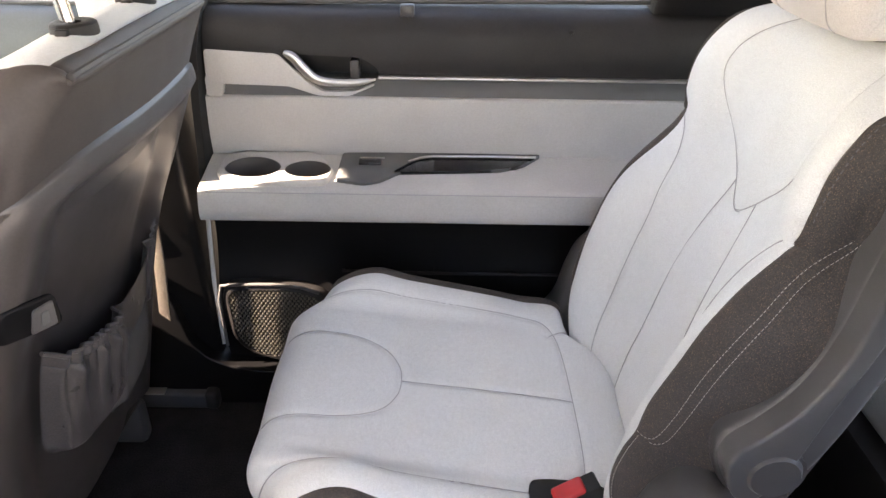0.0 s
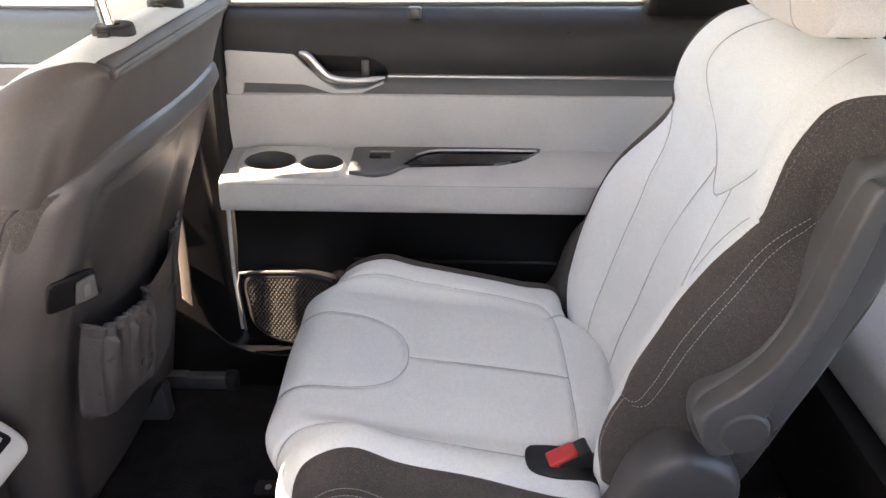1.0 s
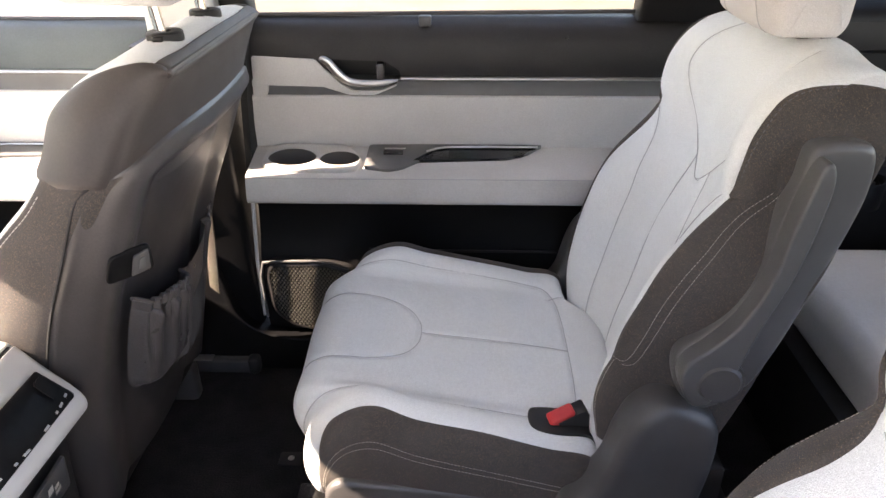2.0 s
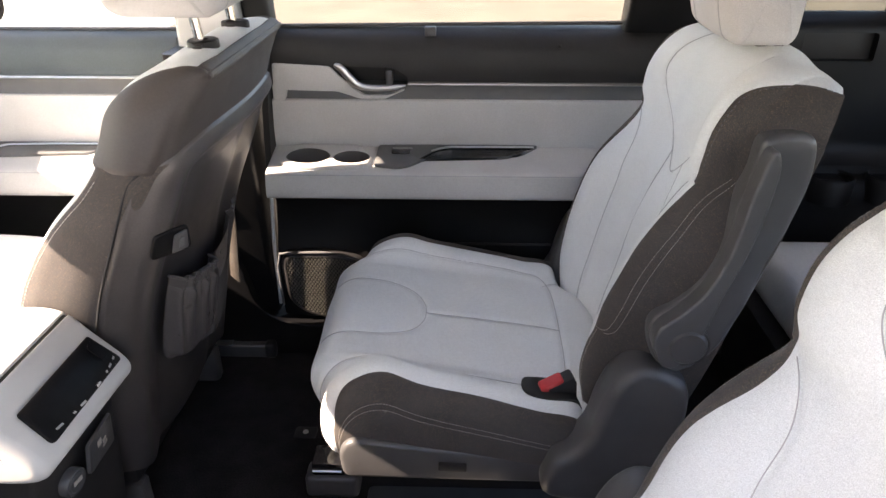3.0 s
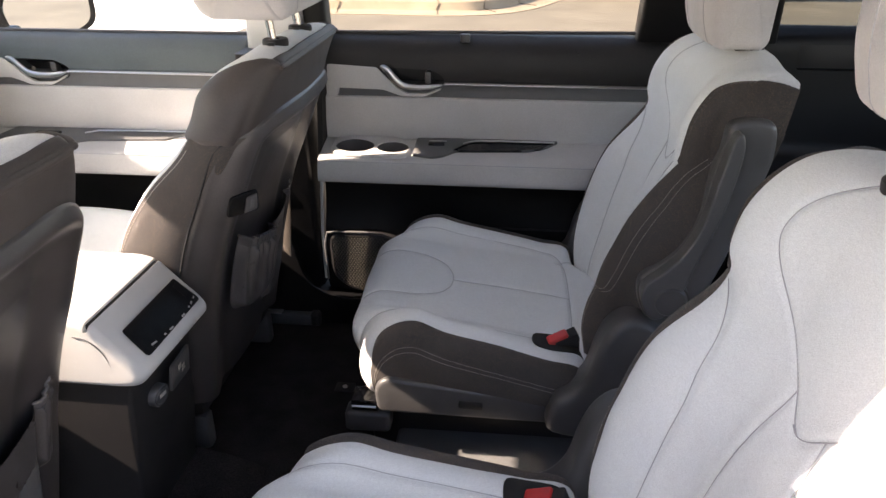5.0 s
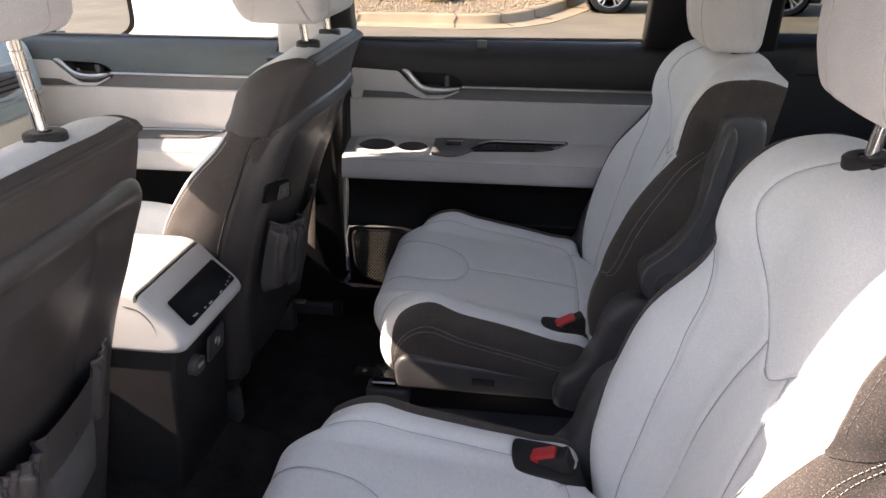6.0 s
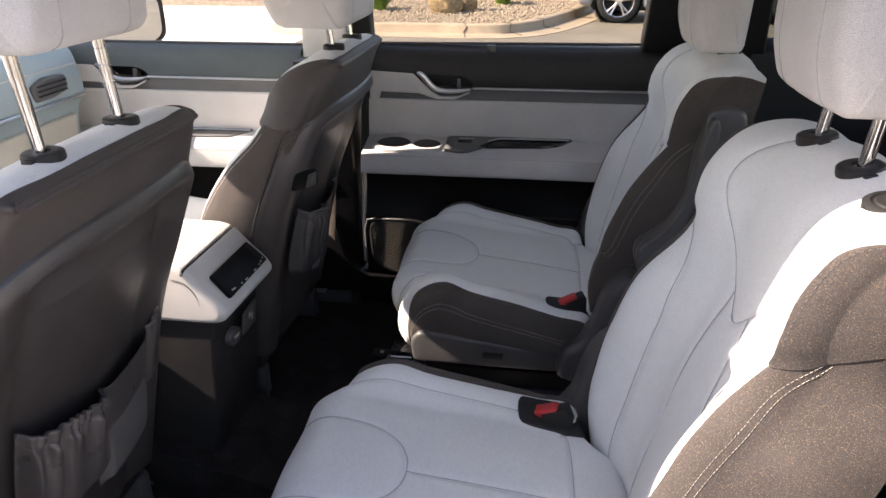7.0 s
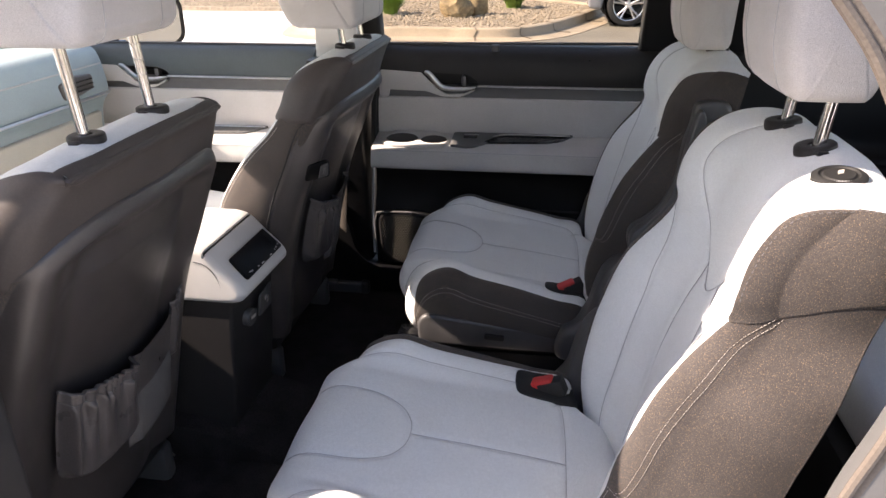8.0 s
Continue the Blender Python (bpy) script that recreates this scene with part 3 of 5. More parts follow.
    if button:
        uu, vv = np.meshgrid(np.linspace(0.1, 0.65, 60), np.linspace(7.5, 11, 80))
        near = bk.at(uu, vv).reshape(-1, 3)
        j = int(np.argmin((near[:, 0] - 0.386) ** 2 + (near[:, 1] + 0.085) ** 2))
        u0, v0, e = uu.flat[j], vv.flat[j], 0.03
        nrm = np.cross(bk.at(u0 + e, v0) - bk.at(u0 - e, v0), bk.at(u0, v0 + e) - bk.at(u0, v0 - e))
        nrm = nrm / np.linalg.norm(nrm) * np.sign(nrm[2])
        at = near[j] - nrm * 0.0012
        knob = part("release_button", lathe([(0.0, 0.0030), (0.014, 0.0034), (0.0155, 0.0018), (0.017, 0.0018), (0.0185, 0.0034), (0.0225, 0.0028), (0.025, 0.0008), (0.025, -0.008)], tuple(at), tuple(nrm), 40), RUBBER, seat, "round black plastic release button")
    if button:
        part("button_mark", slab([(0.383, -0.088), (0.386, -0.080), (0.392, -0.078), (0.389, -0.086)], lambda a, b, h: (a, b, at[2] + 0.0033 + h - (a - at[0]) * nrm[0] / nrm[2] - (b - at[1]) * nrm[1] / nrm[2]), 0.0006, 0.0), STITCH, knob, "small pale button mark")
    return seat, cu, bk

FAR_Y, NEAR_Y = 0.785, 0.055
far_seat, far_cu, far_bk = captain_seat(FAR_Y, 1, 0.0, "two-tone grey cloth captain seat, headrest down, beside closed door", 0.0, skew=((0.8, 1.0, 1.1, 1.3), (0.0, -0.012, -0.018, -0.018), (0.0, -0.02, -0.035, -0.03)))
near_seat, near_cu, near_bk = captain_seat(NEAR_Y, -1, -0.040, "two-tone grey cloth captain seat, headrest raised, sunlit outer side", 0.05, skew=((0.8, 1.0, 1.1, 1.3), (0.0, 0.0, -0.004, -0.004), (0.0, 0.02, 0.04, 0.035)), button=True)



# ---- more helpers ----
def ring_sweep(ring, x0, x1, n=2, bm=None, curve=None):
    """A closed (y, z) ring swept along x; x0 and x1 are numbers or functions of z; curve(x) shifts y."""
    bm = bm or bmesh.new()
    f0 = x0 if callable(x0) else (lambda z: x0)
    f1 = x1 if callable(x1) else (lambda z: x1)
    rows = []
    for i in range(n):
        f = i / (n - 1)
        row = []
        for y, z in ring:
            x = f0(z) * (1 - f) + f1(z) * f
            row.append(bm.verts.new((x, y + (curve(x) if curve else 0.0), z)))
        rows.append(row)
    m = len(ring)
    for a, b in zip(rows, rows[1:]):
        for k in range(m):
            bm.faces.new((a[k], a[(k + 1) % m], b[(k + 1) % m], b[k]))
    bm.faces.new(rows[0])
    bm.faces.new(rows[-1])
    bmesh.ops.recalc_face_normals(bm, faces=bm.faces)
    bmesh.ops.triangulate(bm, faces=[f for f in bm.faces if len(f.verts) > 4])
    return bm


def prism_y(outline, y0, y1, bevel=0.004, seg=3, crown=0.0):
    """An (x, z) outline between y0 and y1 with both rims rounded."""
    bm = bmesh.new()
    lo = [bm.verts.new((a, y0, b)) for a, b in outline]
    hi = [bm.verts.new((a, y1, b)) for a, b in outline]
    n = len(lo)
    for i in range(n):
        bm.faces.new((lo[i], lo[(i + 1) % n], hi[(i + 1) % n], hi[i]))
    caps = [bm.faces.new(hi), bm.faces.new(lo[::-1])]
    rims = list({e for f in caps for e in f.edges})
    bmesh.ops.recalc_face_normals(bm, faces=bm.faces)
    if bevel:
        bmesh.ops.bevel(bm, geom=rims, offset=bevel, segments=seg, affect="EDGES", profile=0.5, clamp_overlap=True)
    bmesh.ops.triangulate(bm, faces=[f for f in bm.faces if len(f.verts) > 4])
    return bm


def carve(ob, cutter_bm):
    """Cuts a closed shape out of a mesh object, for good."""
    me = bpy.data.meshes.new("cutter")
    cutter_bm.to_mesh(me)
    cutter_bm.free()
    tool = new("cutter", me)
    mod = ob.modifiers.new("cut", "BOOLEAN")
    mod.operation, mod.object, mod.solver = "DIFFERENCE", tool, "EXACT"
    bpy.context.view_layer.update()
    dg = bpy.context.evaluated_depsgraph_get()
    cut = bpy.data.meshes.new_from_object(ob.evaluated_get(dg))
    ob.modifiers.clear()
    old = ob.data
    ob.data = cut
    bpy.data.objects.remove(tool)
    bpy.data.meshes.remove(me)
    cut.shade_smooth()
    cut.set_sharp_from_angle(angle=radians(35))
    return ob


def cyl(at, r, h0, h1, axis=(0, 0, 1), sides=40):
    return lathe([(0, h0), (r, h0), (r, h1), (0, h1)], at, axis, sides)


def structure(name, bm, mat, label, category="car interior", parent=None, angle=40):
    return tagged(part(name, bm, mat, parent, angle=angle), label, category, kind="structure")


CY = 0.42                                    # middle of the car


def other(y):
    return 2 * CY - y


# ---- body of the car ----
floor = structure("floor", box(-2.0, 1.6, -0.36, 1.20, 0.40, 0.48, 0.0), CARPET, "black carpet on the car floor")
tunnel = structure("floor_tunnel", prism_y(round_poly([(-2.0, 0.47), (-2.0, 0.56), (-0.62, 0.56), (-0.40, 0.50), (-0.36, 0.47)], 0.05), 0.30, 0.55, 0.03, 4), CARPET, "low carpeted tunnel under the console")
roof_ring = [(1.10, 1.53), (1.04, 1.575), (0.90, 1.60), (0.42, 1.61), (-0.02, 1.602), (-0.09, 1.590), (-0.142, 1.562),
             (-0.155, 1.582), (-0.11, 1.645), (0.0, 1.668), (0.42, 1.68), (0.84, 1.665), (1.06, 1.63), (1.13, 1.55)]
structure("ceiling", ring_sweep(roof_ring, -0.95, 1.65, 6), HEADLINER, "pale grey cloth headliner")

# Unseen block, added so the windscreen sun misses the far cushion's side
structure("overhead_console", box(-1.02, -0.86, 0.16, 0.68, 1.42, 1.61, 0.02), HEADLINER, "unseen pale block under the front roof edge, added to cut the sun")
# Unseen rail, added to keep sun off the top of the driver's seat
structure("roof_rail_near", ring_sweep(round_poly([(-0.10, 1.585), (-0.18, 1.565), (-0.232, 1.50), (-0.262, 1.51), (-0.20, 1.62), (-0.10, 1.64)], 0.01, 3), -1.02, -0.42, 3), HEADLINER, "unseen pale roof rail over the front door, added to block sun")
# pillars, sills and window frames of both sides; the near rear doorway is open
def pillar(name, ring_xy_low, ring_xy_high, z0, z1, mat, label):
    bm = bmesh.new()
    a = [bm.verts.new((x, y, z0)) for x, y in ring_xy_low]
    b = [bm.verts.new((x, y, z1)) for x, y in ring_xy_high]
    n = len(a)
    side = [bm.faces.new((a[i], a[(i + 1) % n], b[(i + 1) % n], b[i])) for i in range(n)]
    bm.faces.new(a[::-1])
    bm.faces.new(b)
    bmesh.ops.recalc_face_normals(bm, faces=bm.faces)
    ups = [e for e in bm.edges if abs(e.verts[0].co.z - e.verts[1].co.z) > 0.1]
    bmesh.ops.bevel(bm, geom=ups, offset=0.012, segments=3, affect="EDGES", profile=0.5)
    return structure(name, bm, mat, label)


def quad(x0, x1, y0, y1):
    return [(x0, y0), (x1, y0), (x1, y1), (x0, y1)]


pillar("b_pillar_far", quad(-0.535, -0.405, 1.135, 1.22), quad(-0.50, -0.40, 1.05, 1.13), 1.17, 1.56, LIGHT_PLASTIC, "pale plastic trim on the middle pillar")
pillar("b_pillar_lower_far", quad(-0.56, -0.392, 1.125, 1.22), quad(-0.54, -0.398, 1.060, 1.22), 0.46, 1.17, SHADED_PLASTIC, "dark plastic lower middle pillar")
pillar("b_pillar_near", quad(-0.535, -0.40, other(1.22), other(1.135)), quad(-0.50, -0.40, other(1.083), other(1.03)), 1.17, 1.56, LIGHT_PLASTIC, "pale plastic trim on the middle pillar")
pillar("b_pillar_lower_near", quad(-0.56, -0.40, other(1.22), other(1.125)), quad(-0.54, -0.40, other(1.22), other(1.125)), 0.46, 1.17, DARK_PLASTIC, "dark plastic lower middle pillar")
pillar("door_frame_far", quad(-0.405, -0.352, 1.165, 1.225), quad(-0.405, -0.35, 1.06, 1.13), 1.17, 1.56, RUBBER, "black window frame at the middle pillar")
pillar("c_pillar_far", quad(0.335, 0.63, 1.155, 1.225), quad(0.34, 0.60, 1.06, 1.13), 1.195, 1.56, SHADED_PLASTIC, "dark plastic rear pillar trim")
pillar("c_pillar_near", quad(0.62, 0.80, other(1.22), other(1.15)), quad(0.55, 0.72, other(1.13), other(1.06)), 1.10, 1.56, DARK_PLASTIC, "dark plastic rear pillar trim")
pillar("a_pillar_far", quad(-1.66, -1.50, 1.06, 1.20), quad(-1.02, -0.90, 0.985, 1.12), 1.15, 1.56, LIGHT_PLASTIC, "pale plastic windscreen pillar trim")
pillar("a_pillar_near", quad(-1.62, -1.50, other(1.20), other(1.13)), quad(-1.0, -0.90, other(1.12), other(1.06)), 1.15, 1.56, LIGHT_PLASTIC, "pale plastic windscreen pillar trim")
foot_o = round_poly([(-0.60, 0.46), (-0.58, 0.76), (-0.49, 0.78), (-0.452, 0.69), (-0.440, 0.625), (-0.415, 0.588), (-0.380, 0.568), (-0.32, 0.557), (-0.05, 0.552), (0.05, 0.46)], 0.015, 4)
structure("pillar_foot_far", prism_y(foot_o, 1.084, 1.20, 0.018, 5), SHADED_PLASTIC, "dark curved plastic trim at the foot of the pillar")
structure("door_sill_far", ring_sweep(round_poly([(1.105, 0.475), (1.118, 0.52), (1.14, 0.548), (1.20, 0.552), (1.20, 0.47)], 0.012), -1.6, 0.9, 3), SHADED_PLASTIC, "dark plastic door sill trim")
structure("door_sill_near", ring_sweep(round_poly([(-0.24, 0.475), (-0.27, 0.50), (-0.34, 0.51), (-0.40, 0.50), (-0.40, 0.30), (-0.24, 0.30)], 0.02), -1.6, 0.9, 3), DARK_PLASTIC, "dark plastic door sill trim")
structure("front_door_near", ring_sweep([(other(1.14), 0.35), (other(1.10), 0.7), (other(1.10), 0.95), (other(1.15), 1.0), (other(1.16), 1.19), (other(1.24), 1.19), (other(1.30), 0.8), (other(1.24), 0.35)], -1.62, -0.54, 3), DARK_PLASTIC, "closed front door trim")
structure("body_side_near", ring_sweep([(other(1.12), 0.40), (other(1.13), 1.10), (other(1.22), 1.10), (other(1.26), 0.40)], 0.66, 1.65, 3), DARK_PLASTIC, "dark plastic side trim over the wheel")
structure("rear_wall", box(1.58, 1.66, -0.36, 1.20, 0.40, 1.15, 0.01), DARK_PLASTIC, "dark plastic tailgate trim")
structure("bulkhead", box(-2.06, -1.98, -0.40, 1.24, 0.30, 1.05, 0.0), DARK_PLASTIC, "dark front bulkhead")

edge_pts = catmull([(0.14, 1.55), (0.215, 1.49), (0.266, 1.437), (0.301, 1.390), (0.345, 1.30), (0.366, 1.21), (0.356, 1.150), (0.336, 1.076), (0.315, 0.95), (0.30, 0.78), (0.28, 0.60)], 60)
opening = structure("door_opening_trim", prism_y([tuple(p) for p in edge_pts] + [(0.64, 0.60), (0.64, 1.55)], -0.350, -0.318, 0.004, 2), GREY_PLASTIC, "grey plastic trim round the open rear doorway")
part("door_seal", tube([(x + 0.004, -0.342, z) for x, z in edge_pts], 0.008, 10), TRIM_TAN, opening, "tan cloth-covered door seal")
part("door_seal_lip", tube([(x - 0.006, -0.348, z) for x, z in edge_pts], 0.004, 8), TRIM_TAN, opening)

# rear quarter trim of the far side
quarter = structure("quarter_trim", ring_sweep(round_poly([(1.13, 0.47), (1.12, 0.82), (1.12, 0.90), (1.19, 0.945), (1.185, 1.20), (1.215, 1.225), (1.25, 1.225), (1.25, 0.47)], 0.03), 0.60, 1.62, 8), SHADED_PLASTIC, "dark plastic quarter trim beside the third row")
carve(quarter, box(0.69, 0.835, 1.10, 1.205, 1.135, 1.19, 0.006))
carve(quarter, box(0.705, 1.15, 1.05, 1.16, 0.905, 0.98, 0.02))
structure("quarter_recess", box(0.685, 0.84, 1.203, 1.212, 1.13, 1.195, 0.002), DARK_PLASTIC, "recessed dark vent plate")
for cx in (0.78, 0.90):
    part("cup_holder", lathe([(0.040, 0.0), (0.043, 0.004), (0.046, 0.0), (0.044, -0.05), (0.036, -0.05), (0.036, -0.004)], (cx, 1.125, 0.915), (0, 0, 1), 32), SHADED_PLASTIC, quarter, "black plastic cup holder")
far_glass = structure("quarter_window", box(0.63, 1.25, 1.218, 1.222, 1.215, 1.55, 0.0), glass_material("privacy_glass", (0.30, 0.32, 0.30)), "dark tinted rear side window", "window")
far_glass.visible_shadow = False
pillar("d_pillar_far", quad(0.86, 1.62, 1.175, 1.25), quad(0.84, 1.6, 1.08, 1.13), 1.215, 1.56, SHADED_PLASTIC, "dark plastic rearmost pillar trim")

# third row bench
bench = thing("rear_bench", "third-row bench seat with light grey cushion and dark backrest", "car seat", (0.8, 0.7, 0.48))
part("cushion", box(0.625, 1.05, 0.15, 1.08, 0.69, 0.80, 0.035, 4), LIGHT_CLOTH, bench, "light grey cloth cushion")
part("base", box(0.60, 1.03, 0.17, 1.06, 0.48, 0.695, 0.01), DARK_PLASTIC, bench)
part("backrest", box(1.08, 1.22, 0.15, 1.08, 0.68, 1.10, 0.03, 4), DARK_CLOTH, bench)


# ---- doors of the far side ----
def arc_profile(rows, n):
    return [tuple(p) for p in catmull(rows, n)]


def edge_front(z):
    return float(np.interp(z, (0.5, 0.6, 0.73, 0.95, 1.2), (-0.37, -0.385, -0.385, -0.372, -0.352)))


def door_trim(door, x0, x1, handle_x, strip_from, chrome_label, top_mat):
    """The layered trim that both doors share: dark top, bright strip, grey band, pale panel, padded armrest, dark pocket."""
    def f0(z):
        return x0(z) if callable(x0) else x0
    top = part("upper_panel", ring_sweep(arc_profile([(1.151, 1.098), (1.146, 1.12), (1.146, 1.145), (1.151, 1.168), (1.166, 1.188), (1.19, 1.197), (1.215, 1.199)], 24) + [(1.225, 1.19), (1.225, 1.098)], x0, x1, 4), top_mat, door, "dark soft plastic upper door trim")
    part("accent_strip", ring_sweep(round_poly([(1.1445, 1.0935), (1.1425, 1.0955), (1.144, 1.0985), (1.155, 1.099), (1.155, 1.0935)], 0.001, 2), strip_from, x1, 3), SATIN_METAL, door, chrome_label)
    part("band", ring_sweep(arc_profile([(1.150, 1.0935), (1.153, 1.085), (1.1535, 1.075), (1.151, 1.064)], 10) + [(1.20, 1.064), (1.20, 1.0935)], x0, x1, 3), GREY_PLASTIC, door, "mid grey band")
    mid = part("middle_panel", ring_sweep(arc_profile([(1.149, 1.064), (1.1445, 1.061), (1.146, 1.05), (1.150, 1.02), (1.156, 0.99), (1.163, 0.968), (1.166, 0.9575)], 30) + [(1.21, 0.9575), (1.21, 1.064)], x0, x1, 3), LIGHT_VINYL, door, "pale grey padded panel")
    arm = part("armrest", ring_sweep(arc_profile([(1.20, 0.9585), (1.168, 0.9575), (1.14, 0.952), (1.11, 0.944), (1.085, 0.9385), (1.073, 0.9345), (1.0685, 0.930), (1.067, 0.922), (1.066, 0.905), (1.067, 0.89), (1.071, 0.880), (1.08, 0.8765), (1.12, 0.8755)], 70) + [(1.20, 0.875)], x0, x1, 14), LIGHT_VINYL, door, "pale grey padded armrest")
    part("crease", tube([(f0(0.93) + 0.012, 1.0675, 0.9305), (x1, 1.0675, 0.9305)], 0.0009, 6), SEAM, arm)
    pocket = part("map_pocket", ring_sweep(arc_profile([(1.10, 0.8745), (1.125, 0.868), (1.14, 0.84), (1.142, 0.78), (1.132, 0.72), (1.122, 0.64), (1.12, 0.57), (1.13, 0.555)], 30) + [(1.22, 0.555), (1.22, 0.8745)], x0, x1, 4), SHADED_PLASTIC, door, "dark plastic lower trim")
    # door handle in its bowl
    hx = handle_x
    bowl = round_poly([(hx - 0.072, 1.131), (hx + 0.040, 1.127), (hx + 0.066, 1.110), (hx + 0.068, 1.096), (hx + 0.050, 1.085), (hx - 0.02, 1.083), (hx - 0.045, 1.098)], 0.012, 4)
    for ob in (top,):
        carve(ob, prism_y(bowl, 1.10, 1.185, 0.0))
    # bowl and wall take the darker plastic: the recess's shade is in the colour
    cup = part("handle_bowl", prism_y(bowl, 1.183, 1.20, 0.0), SHADED_PLASTIC, door, "dark handle bowl")
    rim = [(x, 1.147, z) for x, z in bowl]
    wall = bmesh.new()
    ra = [wall.verts.new((x, 1.1475, z)) for x, z in bowl]
    rb = [wall.verts.new((x, 1.185, z)) for x, z in bowl]
    for k in range(len(ra)):
        wall.faces.new((ra[k], ra[(k + 1) % len(ra)], rb[(k + 1) % len(ra)], rb[k]))
    part("bowl_wall", wall, SHADED_PLASTIC, cup)
    lever_mid = catmull([(hx - 0.078, 1.134), (hx - 0.064, 1.127), (hx - 0.050, 1.110), (hx - 0.032, 1.094), (hx - 0.006, 1.0885), (hx + 0.030, 1.089), (hx + 0.062, 1.0945)], 40)
    wide = np.interp(np.linspace(0, 1, 40), (0, 0.1, 0.35, 0.6, 0.9, 1), (0.003, 0.007, 0.0085, 0.0068, 0.0052, 0.002))
    tang = np.gradient(lever_mid, axis=0)
    nor = np.stack([-tang[:, 1], tang[:, 0]], 1) / np.linalg.norm(tang, axis=1, keepdims=True)
    ang = np.linspace(0, 2 * math.pi, 16, endpoint=False)
    pts = np.stack([np.stack([lever_mid[:, 0] + nor[:, 0] * wide * math.cos(a), np.full(40, 1.1415) - 0.0045 * math.sin(a), lever_mid[:, 1] + nor[:, 1] * wide * math.cos(a)], 1) for a in ang], 1)
    part_ob = grid_part("door_handle", pts, SATIN_METAL, door, "satin silver pull handle", close_u=True)
    part("lock_tab", box(hx + 0.022, hx + 0.036, 1.150, 1.172, 1.090, 1.122, 0.003), SATIN_PLASTIC, door, "grey lock tab")
    # pale wedge ahead of the handle
    wedge = round_poly([(f0(1.11) + 0.002, 1.084), (f0(1.11) + 0.004, 1.137), (hx - 0.088, 1.131), (hx - 0.070, 1.112), (hx - 0.045, 1.088), (hx - 0.02, 1.072), (hx + 0.03, 1.0745), (hx + 0.06, 1.088), (hx + 0.06, 1.0835), (hx + 0.02, 1.0665), (hx - 0.03, 1.0665), (hx - 0.075, 1.081)], 0.006, 3)
    part("handle_surround", prism_y(wedge, 1.1425, 1.17, 0.002, 2), LIGHT_VINYL, door, "pale handle surround")
    e = f0(1.08)
    part("band_end", prism_y(round_poly([(e + 0.002, 1.0625), (e + 0.002, 1.0955), (e + 0.046, 1.0935), (e + 0.032, 1.087), (e + 0.027, 1.0625)], 0.006, 3), 1.1435, 1.17, 0.002, 2), LIGHT_VINYL, door, "pale end of the grey band")
    return top, mid, arm, pocket


rear_door = thing("rear_door", "closed rear door with pale grey panel and dark trim", "car door", (0.0, 1.2, 0.5))
r_top, r_mid, r_arm, r_pocket = door_trim(rear_door, edge_front, 0.60, -0.153, -0.086, "thin satin silver strip", DARK_PLASTIC)
SL = (0.957 - 0.9345) / (1.166 - 1.073)


def on_arm(x, y, h):
    return (x, y - 0.22 * h, 0.9345 + (y - 1.073) * SL + h)


tray = round_poly([(-0.350, 1.098), (-0.347, 1.150), (-0.318, 1.164), (-0.195, 1.163), (-0.160, 1.118), (-0.168, 1.083), (-0.20, 1.079), (-0.32, 1.079)], 0.012, 4)
cup_tray = part("cup_tray", slab(tray, on_arm, 0.010, 0.006, 3), LIGHT_VINYL, r_arm, "pale raised cup holder surround")
for cx, cy, r in ((-0.293, 1.115, 0.046), (-0.203, 1.112, 0.038)):
    for ob in (r_arm, cup_tray):
        tool = cyl(on_arm(cx, cy, 0), r, -0.045, 0.05)
        for v in tool.verts:
            v.co.y = cy + (v.co.y - cy) * 0.58
        carve(ob, tool)
    cupw = lathe([(r + 0.0015, 0.006), (r - 0.001, 0.008), (r - 0.0015, -0.045), (0.0, -0.046)], on_arm(cx, cy, 0), (0, 0, 1), 40)
    for v in cupw.verts:
        v.co.z += (v.co.y - cy) * 0.2
        v.co.y = cy + (v.co.y - cy) * 0.58
    part("cup_holder", cupw, SATIN_PLASTIC, r_arm, "dark cup holder well")
plate = round_poly([(-0.156, 1.092), (-0.152, 1.165), (0.02, 1.170), (0.183, 1.166), (0.150, 1.136), (0.11, 1.122), (-0.055, 1.114), (-0.085, 1.090), (-0.11, 1.083)], 0.008, 4)
switch_plate = part("switch_plate", slab(plate, on_arm, 0.007, 0.003, 2), GREY_PLASTIC, r_arm, "grey plastic switch plate")
slot = round_poly([(-0.066, 1.113), (-0.028, 1.148), (0.0, 1.1545), (0.172, 1.1555), (0.140, 1.131), (0.10, 1.1215)], 0.006, 4)
for ob in (switch_plate, r_arm):
    carve(ob, slab(slot, lambda a, b, h: on_arm(a, b, h - 0.035), 0.09, 0.0))
well = bmesh.new()
ra = [well.verts.new(on_arm(a, b, 0.0065)) for a, b in slot]
rb = [well.verts.new(on_arm(a, b, -0.035)) for a, b in slot]
for k in range(len(ra)):
    well.faces.new((ra[k], ra[(k + 1) % len(ra)], rb[(k + 1) % len(ra)], rb[k]))
well.faces.new(rb)
part("pull_slot", well, BLACK_GLOSS, switch_plate, "deep black pull slot")
part("slot_trim", tube([on_arm(*p, 0.0085) for p in ((-0.040, 1.139), (-0.02, 1.150), (0.0, 1.1545), (0.09, 1.1555), (0.172, 1.155))], 0.0022, 8), SATIN_METAL, switch_plate, "bright slot edge")
part("window_switch", slab(round_poly([(-0.122, 1.130), (-0.122, 1.142), (-0.085, 1.142), (-0.085, 1.130)], 0.002, 2), lambda a, b, h: on_arm(a, b, h + 0.006), 0.005, 0.002), BLACK_GLOSS, switch_plate, "window switch")
